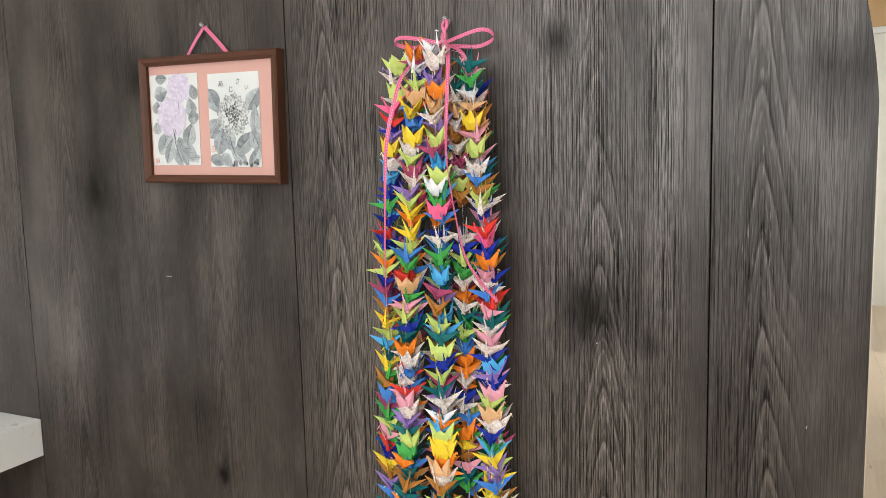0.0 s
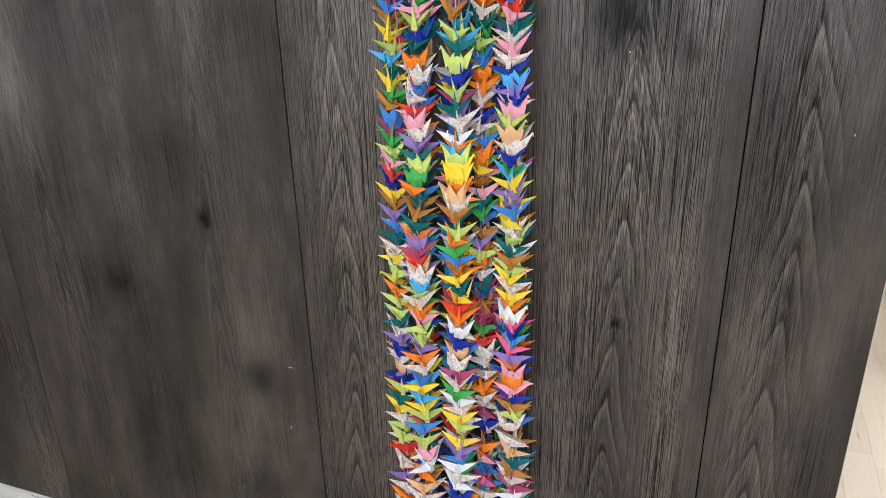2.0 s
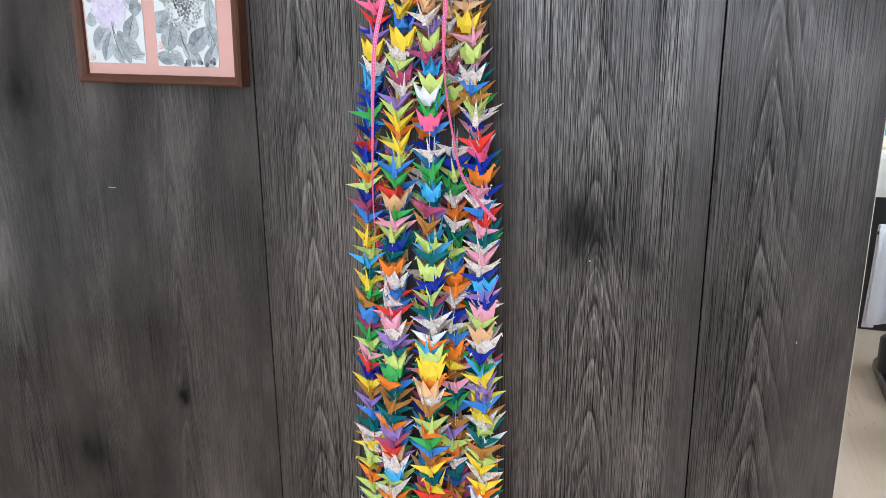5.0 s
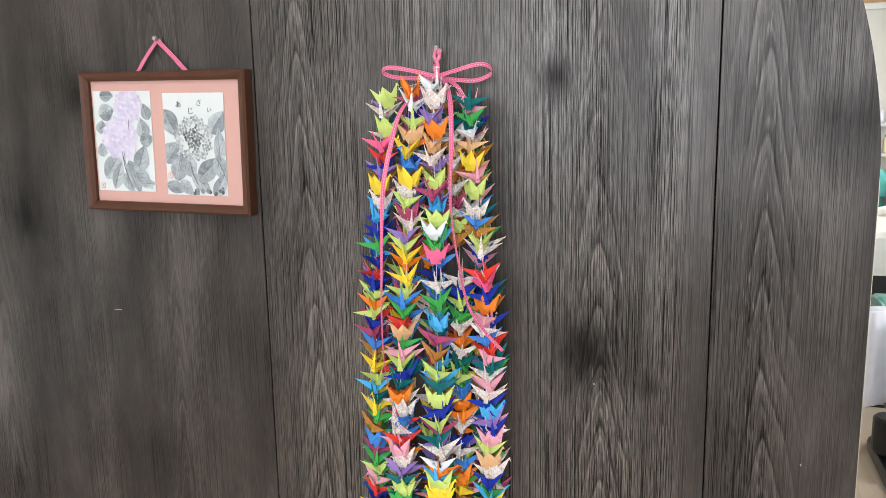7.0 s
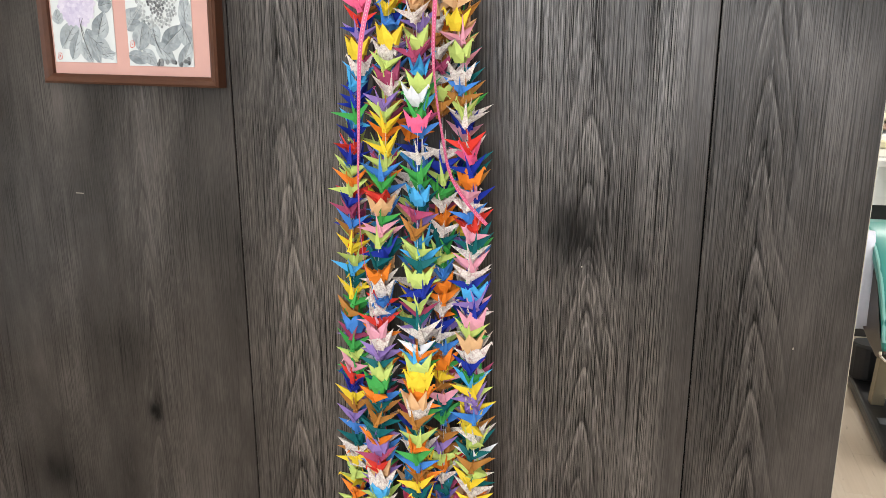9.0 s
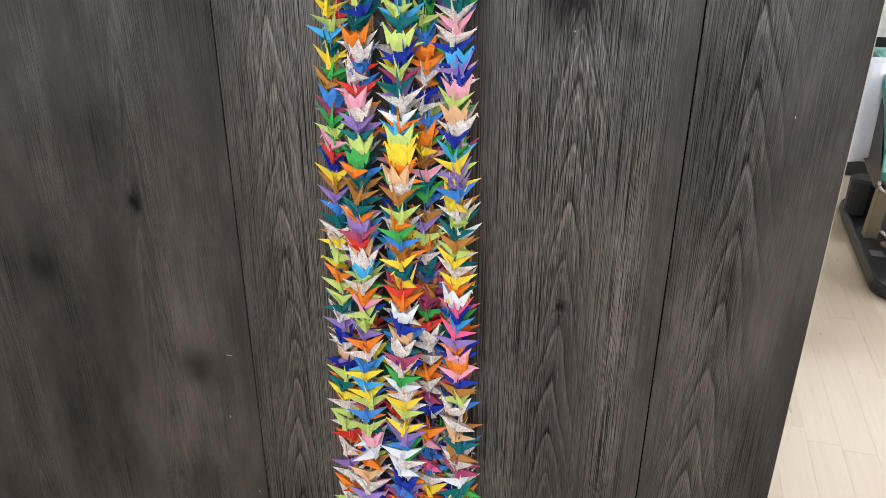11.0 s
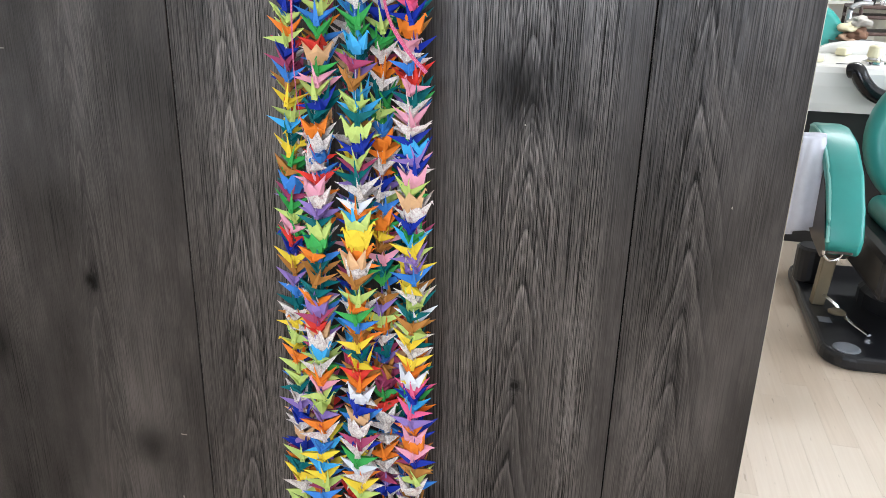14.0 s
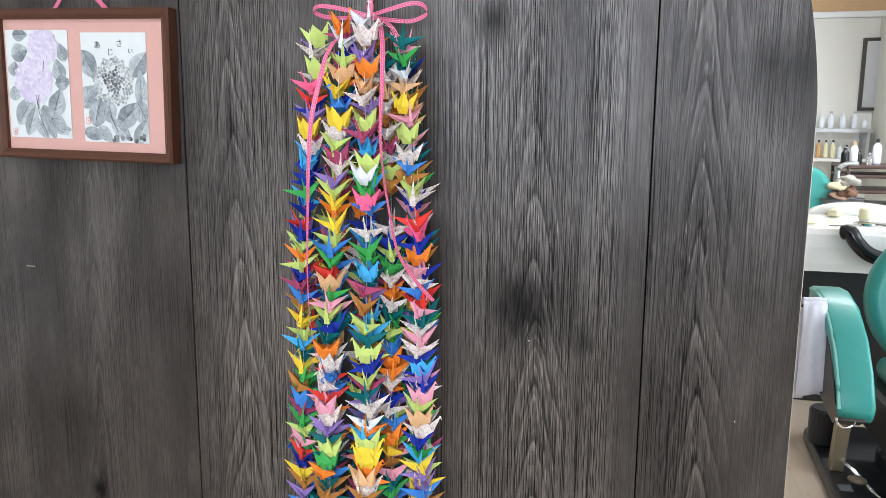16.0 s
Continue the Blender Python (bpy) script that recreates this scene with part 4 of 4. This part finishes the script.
# bow, hanger and ribbon tails
part("bow_loop", strip(((-0.021, -0.034, 1.464), (-0.052, -0.038, 1.472), (-0.082, -0.036, 1.477), (-0.095, -0.030, 1.473), (-0.083, -0.024, 1.466), (-0.054, -0.028, 1.463), (-0.021, -0.030, 1.462)), 0.0054, 6, (0, 0.35, 1)), RIBBON, garland, "loop of pink grosgrain ribbon")
part("bow_loop", strip(((-0.019, -0.036, 1.464), (0.008, -0.042, 1.470), (0.032, -0.040, 1.476), (0.046, -0.034, 1.475), (0.049, -0.026, 1.466), (0.030, -0.026, 1.458), (0.006, -0.030, 1.459), (-0.017, -0.032, 1.462)), 0.0054, 6, (0, 0.35, 1)), RIBBON, garland, "loop of pink grosgrain ribbon")
part("bow_knot", lathe([(0.002, -0.006), (0.0055, -0.004), (0.0065, 0.0), (0.0055, 0.004), (0.002, 0.006)], (-0.020, -0.035, 1.463), 12), RIBBON, garland, smooth=True)
bm = tube([(-0.0275, -0.010, 1.499), (-0.028, -0.016, 1.489), (-0.022, -0.022, 1.479), (-0.020, -0.030, 1.465)], 0.0024, 8, 6)
joined(bm, tube([(-0.0245, -0.010, 1.499), (-0.021, -0.018, 1.489), (-0.026, -0.022, 1.477), (-0.021, -0.030, 1.465)], 0.0024, 8, 6))
part("hanging_loop", bm, RIBBON, garland, "twisted pink ribbon hanger", True)
part("ribbon_tail", strip(((-0.020, -0.040, 1.463), (-0.032, -0.075, 1.445), (-0.045, -0.105, 1.418), (-0.053, -0.118, 1.378), (-0.062, -0.121, 1.336), (-0.065, -0.123, 1.289), (-0.066, -0.125, 1.242), (-0.068, -0.126, 1.166), (-0.065, -0.127, 1.103), (-0.053, -0.129, 1.045), (-0.032, -0.130, 1.021)), 0.0056, 6, (1, 0, 0), (25, 10, -5, 20, 45, 60, 66)), RIBBON, garland, "hanging tail of pink ribbon")
part("ribbon_tail", strip(((-0.018, -0.040, 1.463), (-0.004, -0.055, 1.458), (0.016, -0.098, 1.432), (0.024, -0.122, 1.386), (0.022, -0.124, 1.322), (0.024, -0.118, 1.276), (0.028, -0.114, 1.242), (0.036, -0.106, 1.191), (0.056, -0.105, 1.158), (0.079, -0.105, 1.134)), 0.0056, 6, (1, 0, 0), (-20, 0, 12, 50, 45, 30, 25)), RIBBON, garland, "hanging tail of pink ribbon")
part("ribbon_tail", strip(((-0.016, -0.034, 1.462), (0.006, -0.036, 1.452), (0.018, -0.040, 1.430), (0.020, -0.040, 1.400)), 0.006, 6, (1, 0.6, 0)), RIBBON, garland)

# ---- the salon beyond the partition ----
# barber chair
chair = thing("barber_chair", (1.42, 2.05, 0), "teal vinyl barber chair on a black floor plate", "barber chair", "barber chairs")
outline = ellipse(1.14, 1.70, 0.10, 0.11, 8, math.pi, 1.5 * math.pi) + ellipse(1.80, 1.72, 0.10, 0.10, 8, 1.5 * math.pi, 2 * math.pi) + ellipse(1.80, 2.46, 0.10, 0.10, 8, 0, math.pi / 2) + ellipse(1.17, 2.42, 0.10, 0.10, 8, math.pi / 2, math.pi)
base = part("base_plate", extruded(outline, "z", 0.0, 0.055, 0.018, 3), BLACK, chair, smooth=False)
part("foot_pad", lathe([(0.044, 0.0), (0.044, 0.004), (0.036, 0.007), (0.004, 0.007)], (1.120, 1.655, 0.054)), GREY_PAD, base, "round grey rubber pad")
part("tape_patch", box(1.075, 1.86, 0.0545, 1.12, 1.91, 0.0565, 0.0008), GREY_PAD, base)
part("pump_housing", lathe([(0.20, 0.0), (0.20, 0.06), (0.17, 0.10), (0.11, 0.13), (0.10, 0.36), (0.12, 0.40)], (1.46, 2.10, 0.05), 28), BLACK, chair)
part("lever", tube([(1.10, 2.08, 0.10), (1.14, 1.96, 0.095), (1.17, 1.86, 0.075), (1.215, 1.76, 0.066)], 0.010, 8, 5, 0.5), CHROME, chair, "chrome foot lever")
part("lever_pad", lathe([(0.030, 0.0), (0.032, 0.006), (0.022, 0.012), (0.006, 0.013)], (1.135, 1.89, 0.085), 16), KHAKI, chair)
part("support_post", extruded([(1.080, 0.055), (1.125, 0.055), (1.150, 0.42), (1.100, 0.42)], "y", 2.02, 2.07, 0.004), KHAKI, chair, "aged metal side post")
part("side_drum", lathe([(0.055, 0.0), (0.06, 0.01), (0.06, 0.14), (0.05, 0.15)], (1.115, 2.30, 0.055)), BLACK, chair)
part("seat", box(1.26, 1.74, 0.36, 1.74, 2.26, 0.46, 0.045, seg=4), TEAL, chair, smooth=True)
part("seat_base", box(1.20, 1.72, 0.20, 1.78, 2.28, 0.37, 0.03), BLACK, chair)
bm = bmesh.new()
joined(bm, extruded(ellipse(1.535, 0.665, 0.30, 0.305, 36), "y", 2.26, 2.38, 0.045, 4))
bmesh.ops.transform(bm, matrix=Matrix.Translation((0, 2.3, 0.4)) @ Matrix.Rotation(radians(-9), 4, "X") @ Matrix.Translation((0, -2.3, -0.4)), verts=bm.verts)
back = part("backrest", bm, TEAL, chair, smooth=True)
for sx in (0.0, 0.80):
    line = [(2.26, 0.715), (2.16, 0.722), (2.02, 0.695), (1.88, 0.615), (1.78, 0.510), (1.73, 0.415)]
    lo = [(y + 0.004, z - 0.055) for y, z in reversed(line)]
    pad = part("armrest", extruded(line + lo, "x", 1.004 + sx, 1.126 + sx, 0.018, 4), TEAL, chair, smooth=True)
    part("piping", tube([(1.011 + sx, y, z - 0.012) for y, z in line], 0.006, 6, 4), TEAL_PIPING, pad)
    side = [(2.24, 0.66), (2.04, 0.63), (1.90, 0.555), (1.79, 0.455), (1.728, 0.365), (1.80, 0.325), (1.95, 0.345), (2.14, 0.40), (2.24, 0.44)]
    part("side_panel", extruded(side, "x", 1.012 + sx, 1.100 + sx, 0.006), BROWN_SIDE, chair)
part("towel_hook", tube([(1.065, 1.735, 0.365), (1.055, 1.735, 0.345), (1.030, 1.735, 0.338), (1.010, 1.735, 0.355), (1.007, 1.735, 0.372)], 0.005, 8, 5), CHROME, chair, "chrome hook")
part("towel_bar", tube([(1.05, 2.02, 0.58), (1.03, 2.01, 0.63), (1.012, 2.00, 0.668), (0.925, 2.00, 0.690)], 0.006, 8, 5), BLACK, chair)


def towel(name, x0, x1, y, z, drop_a, drop_b, seed, label):
    """A cloth folded over the bar, with soft pleats."""
    r = random.Random(seed)
    ph = [r.uniform(0, 6.28) for _ in range(4)]
    bm = bmesh.new()
    rows = []
    prof = [(-0.018 - 0.014 * t, -drop_a * t) for t in (1, 0.8, 0.6, 0.4, 0.2)] + [(-0.013, 0.004), (-0.006, 0.011), (0.006, 0.011), (0.013, 0.004)] + [(0.018 + 0.006 * t, -drop_b * t) for t in (0.25, 0.5, 0.75, 1)]
    for j in range(33):
        u = j / 32
        row = []
        for dy, dz in prof:
            k = min(1, abs(dz) / 0.12)
            wave = 0.012 * math.sin(6 * u + ph[0]) + 0.004 * math.sin(17 * u + ph[1])
            x = x0 + (x1 - x0) * u
            row.append(bm.verts.new((x + 0.012 * k * math.sin(7 * u + ph[2]) - 0.10 * dz * (u - 0.3), y + dy + k * wave, z + dz + 0.014 * k * math.sin(5 * u + ph[3]))))
        rows.append(row)
    for a, b in zip(rows, rows[1:]):
        for k in range(len(prof) - 1):
            bm.faces.new((a[k], a[k + 1], b[k + 1], b[k]))
    ob = tagged(new(name, mesh_of(name, bm, TOWEL, True)), label, "towel", "towels over the chair arm")
    mod = ob.modifiers.new("thickness", "SOLIDIFY")
    mod.thickness = 0.006
    return ob


towel("towel", 0.930, 1.005, 2.00, 0.690, 0.32, 0.24, 3, "white lilac-tinted towel folded over the chair's side bar")
towel("towel", 0.935, 1.012, 2.02, 0.700, 0.20, 0.37, 8, "longer white towel hanging behind the other towel")

# shampoo basin
basin = thing("shampoo_basin", (1.45, 3.12, 0), "white ceramic shampoo basin with black neck rest on black cabinet", "basin")
part("cabinet", box(0.98, 2.96, 0.0, 1.95, 3.31, 0.655, 0.006), CABINET, basin)
prof_y = [(2.90, 0.66), (2.885, 0.70), (2.875, 0.78), (2.88, 0.838), (2.90, 0.862), (2.94, 0.870), (3.12, 0.8825), (3.32, 0.896), (3.32, 0.66)]
part("bowl_body", extruded(prof_y, "x", 0.96, 1.97, 0.02, 3), CERAMIC, basin)
bm = lathe([(0.06, -0.10), (0.12, -0.08), (0.150, -0.006), (0.165, 0.004), (0.176, 0.0), (0.172, -0.008)], (1.52, 3.12, 0.887), 32)
part("bowl", bm, CERAMIC, basin, smooth=True)
part("splash_back", extruded(ellipse(1.36, 0.893, 0.225, 0.062, 24, 0, math.pi) + [(1.135, 0.86), (1.585, 0.86)], "y", 3.26, 3.319, 0.012), CERAMIC, basin)
u = [(1.205, 2.872, 0.852), (1.230, 2.852, 0.856), (1.255, 2.842, 0.815), (1.305, 2.836, 0.765), (1.375, 2.834, 0.742), (1.455, 2.836, 0.755), (1.515, 2.842, 0.800), (1.565, 2.852, 0.835)]
part("neck_rest", tube(u, 0.036, 12, 6, 0.95), BLACK_RUBBER, basin, "glossy black rubber neck rest", True)
part("tap_base", lathe([(0.052, 0.0), (0.052, 0.010), (0.03, 0.018), (0.028, 0.026)], (1.335, 3.02, 0.874)), CHROME, basin)
part("tap_knob", lathe([(0.026, 0.0), (0.034, 0.004), (0.030, 0.048), (0.022, 0.054)], (1.335, 3.02, 0.900)), CREAM, basin, "cream plastic knob")
part("overflow_slot", box(1.165, 2.96, 0.8695, 1.225, 2.968, 0.8735), BLACK, basin)
for x, y, z, a in ((1.125, 2.99, 0.873, 25), (1.09, 3.08, 0.879, -30), (1.31, 3.22, 0.889, 60)):
    ob = tagged(new("sponge", mesh_of("sponge", box(-0.05, -0.026, 0.0, 0.05, 0.026, 0.036, 0.011, seg=3), CREAM, True)), "pale cream sponge lying on the white basin", "sponge", "sponges on the basin")
    ob.matrix_basis = pose(x, y, z, 0, 0, a)

basin.location.x += 0.06

# the second chair, behind
chair2 = thing("barber_chair", (1.45, 4.6, 0), "second teal barber chair standing farther back", "barber chair", "barber chairs")
bm = extruded(ellipse(1.38, 0.84, 0.22, 0.25, 32), "y", 4.40, 4.52, 0.04, 4)
part("backrest", bm, TEAL, chair2, smooth=True)
part("seat", box(1.16, 4.52, 0.44, 1.62, 5.0, 0.56, 0.04, seg=3), TEAL, chair2, smooth=True)
part("pump_housing", lathe([(0.24, 0.0), (0.24, 0.04), (0.10, 0.08), (0.09, 0.44)], (1.40, 4.75, 0.0), 24), CHROME, chair2)

# trolley
trolley = thing("trolley", (1.95, 4.75, 0), "dark brown salon trolley with slatted shelves", "trolley")
for x in (1.66, 2.24):
    for y in (4.55, 4.95):
        part("post", tube([(x, y, 0.03), (x, y, 0.5), (x, y, 1.07)], 0.011, 8, 2), TROLLEY, trolley)
for z in (0.30, 0.55, 0.80, 0.90, 1.00, 1.06):
    part("shelf", box(1.65, 4.54, z, 2.25, 4.96, z + 0.022, 0.006), TROLLEY, trolley)
part("handle", tube([(1.60, 4.56, 0.95), (1.60, 4.56, 1.05), (1.64, 4.56, 1.085), (1.72, 4.56, 1.09)], 0.018, 8, 5), STEEL, trolley, "pale grey handle")
crate = thing("basket", (1.61, 4.42, 0), "grey plastic basket with folded cloths on a stand", "basket")
part("tub", lathe([(0.10, 0.0), (0.13, 0.10), (0.138, 0.11), (0.13, 0.10)], (1.61, 4.42, 0.77), 20), plain("grey_plastic_tub", (0.22, 0.23, 0.24), 0.5), crate)
part("stand", lathe([(0.14, 0.0), (0.14, 0.02), (0.03, 0.04), (0.03, 0.77)], (1.61, 4.42, 0.0), 16), BLACK, crate)
CLOTHS = (plain("tan_cloth", (0.36, 0.24, 0.16), 0.95), plain("brown_cloth", (0.20, 0.11, 0.07), 0.95), plain("cream_cloth", (0.55, 0.50, 0.33), 0.95), plain("grey_cloth", (0.40, 0.38, 0.34), 0.95))
for k, (tone, name) in enumerate((("S", "cloth"), ("K", "cloth"), ("Y", "cloth"), ("K", "cloth"))):
    bm = bmesh.new()
    bmesh.ops.create_icosphere(bm, subdivisions=3, radius=0.056)
    for v in bm.verts:
        v.co = Vector((v.co.x, v.co.y, v.co.z * 0.6)) * (1 + 0.75 * noise.noise(v.co * 22 + Vector((k * 5, 0, 0))) + 0.25 * noise.noise(v.co * 60 + Vector((k * 9, 0, 0)))) + Vector((1.585 + 0.05 * (k % 2), 4.40, 0.885 + 0.035 * k))
    part(name, bm, CLOTHS[k], crate, smooth=True)

trolley.location.x += 0.03
crate.location.x += 0.02

# wall shelves with bottles, mirror
shelf = thing("wire_shelf", (1.75, 6.1, 1.28), "grey wire wall shelf carrying clear bottles", "shelf")
for y in (5.98, 6.03, 6.08, 6.13, 6.18):
    part("wire", tube([(1.55, y, 1.30), (1.8, y, 1.30), (2.04, y, 1.30)], 0.005, 6, 2), STEEL, shelf)
part("lip", box(1.55, 5.965, 1.285, 2.04, 5.975, 1.315), STEEL, shelf)
part("bracket", box(2.00, 6.0, 1.07, 2.02, 6.195, 1.295), STEEL, shelf)
shelf2 = thing("wall_shelf", (1.75, 6.05, 1.05), "pale wooden wall shelf lined with bottles", "shelf")
part("board", box(1.45, 5.94, 1.045, 2.06, 6.195, 1.07, 0.003), WHITE_PAINT, shelf2)


def bottle(x, y, z, r, h, mat, cap, label):
    ob = thing("bottle", (x, y, z), label, "bottle", "bottles on the shelves")
    part("body", lathe([(r * 0.9, 0.0), (r, 0.01), (r, h * 0.66), (r * 0.8, h * 0.76), (r * 0.36, h * 0.84), (r * 0.36, h * 0.88)], (x, y, z), 14), mat, ob, smooth=True)
    part("cap", lathe([(r * 0.42, 0.0), (r * 0.42, h * 0.12), (r * 0.2, h * 0.14)], (x, y, z + h * 0.86), 12), cap, ob)


for k, x in enumerate((1.770, 1.840, 1.910, 2.000, 2.090, 2.170)):
    bottle(x, 6.08, 1.316, 0.026, (0.07, 0.11, 0.14, 0.13, 0.14, 0.08)[k], BOTTLE, BOTTLE if k % 2 else CLEAR, "clear white plastic bottle on the wire shelf")
for k, x in enumerate((1.730, 1.780, 1.835, 1.890, 1.945, 2.000, 2.050, 2.110)):
    mat, cap = ((BOTTLE, BOTTLE), (BOTTLE, CREAM), (AMBER, BLACK), (CREAM, BLACK), (CREAM, BLACK), (BOTTLE, BOTTLE), (BOTTLE, BLACK), (BOTTLE, AMBER))[k]
    bottle(x, 6.08, 1.0705, 0.020, (0.12, 0.12, 0.15, 0.15, 0.15, 0.11, 0.11, 0.13)[k], mat, cap, ("white", "white", "amber", "cream", "cream", "white", "white", "white")[k] + " bottle standing on the wall shelf")
for k, (x, mat, cap, h, rr) in enumerate(((1.70, BLACK, BLACK, 0.11, 0.026), (1.76, BOTTLE, AMBER, 0.15, 0.026), (1.80, BLACK, BLACK, 0.09, 0.020), (1.85, CLEAR, CLEAR, 0.08, 0.02), (1.90, BOTTLE, BLACK, 0.17, 0.028), (1.99, BOTTLE, BOTTLE, 0.12, 0.022), (2.08, BLACK, BLACK, 0.10, 0.02))):
    bottle(x, 4.70 + 0.03 * (k % 3), 1.0825, rr, h, mat, cap, ("black" if mat is BLACK else "white") + " pump bottle standing on the brown trolley")
mirror = thing("wall_mirror", (2.0, 6.15, 1.45), "narrow wall mirror in a dark frame", "mirror")
part("glass", box(1.985, 6.165, 1.49, 2.50, 6.175, 2.03), MIRROR, mirror)
for x0, x1, z0, z1 in ((1.96, 1.985, 1.465, 2.055), (2.50, 2.525, 1.465, 2.055), (1.985, 2.50, 1.465, 1.49), (1.985, 2.50, 2.03, 2.055)):
    part("frame_rail", box(x0, 6.155, z0, x1, 6.198, z1, 0.003), BROWN_SIDE, mirror)
for ob in (shelf, shelf2, mirror):
    ob.location.x += 0.17

# cabinet glimpsed past the partition's end
unit = thing("low_cabinet", (3.2, 5.9, 0), "dark low cabinet with an open shelf against the far wall", "cabinet")
part("body", box(2.8, 5.7, 0.0, 4.0, 6.19, 0.45, 0.004), CABINET, unit)
part("top", box(2.78, 5.68, 0.451, 4.02, 6.195, 0.48, 0.003), MELAMINE, unit)
# unseen ceiling fixtures, added to go with the two overhead fill lamps
for y0, x0 in ((-1.6, 0.2), (4.0, 1.9)):
    light = thing("unseen_ceiling_light", (x0, y0, 2.53), "unseen white ceiling light with a milky diffuser, added to brighten the room", "ceiling light", "ceiling lights")
    part("housing", box(x0 - 0.62, y0 - 0.17, 2.545, x0 + 0.62, y0 + 0.17, 2.599, 0.006), MELAMINE, light)
    part("diffuser", box(x0 - 0.6, y0 - 0.15, 2.52, x0 + 0.6, y0 + 0.15, 2.5445, 0.008), LAMP_FACE, light)

# ---- floor boards ----
W = 0.0779
floor_ob = bpy.data.objects["floor"]
rnd = random.Random(7)
shared = {}
rest_v, rest_f = [], []
first = -33
for k in range(first, 55):
    x = -0.050 + k * W
    if x > X1:
        break
    y = Y0 - rnd.uniform(0, 0.9)
    while y < Y1:
        length = rnd.choice((0.60, 0.75, 0.90))
        near = -1.35 < x < 1.55 and y + length > -0.85 and y < 2.6
        a, b = max(y, Y0), min(y + length, Y1)
        if near:
            if length not in shared:
                shared[length] = mesh_of("floor_board", box(0.0001, 0.0001, -0.008, W - 0.0001, length - 0.0001, 0.0, 0.00022, seg=1), BOARD)
            ob = new("floor_board", shared[length])
            ob.parent = floor_ob
            ob.location = (x, y, 0)
        elif b - a > 0.05:
            n = len(rest_v)
            rest_v += [(x + 0.0004, a, 0), (x + W - 0.0004, a, 0), (x + W - 0.0004, b - 0.0008, 0), (x + 0.0004, b - 0.0008, 0)]
            rest_v += [(p[0], p[1], -0.008) for p in rest_v[n:n + 4]]
            rest_f += [(n, n + 1, n + 2, n + 3), (n, n + 4, n + 5, n + 1), (n + 1, n + 5, n + 6, n + 2), (n + 2, n + 6, n + 7, n + 3), (n + 3, n + 7, n + 4, n)]
        y += length
me = bpy.data.meshes.new("far_floor_boards")
me.from_pydata(rest_v, [], rest_f)
me.materials.append(BOARD)
ob = new("far_floor_boards", me)
ob.parent = floor_ob
tagged(ob, kind="stuff")
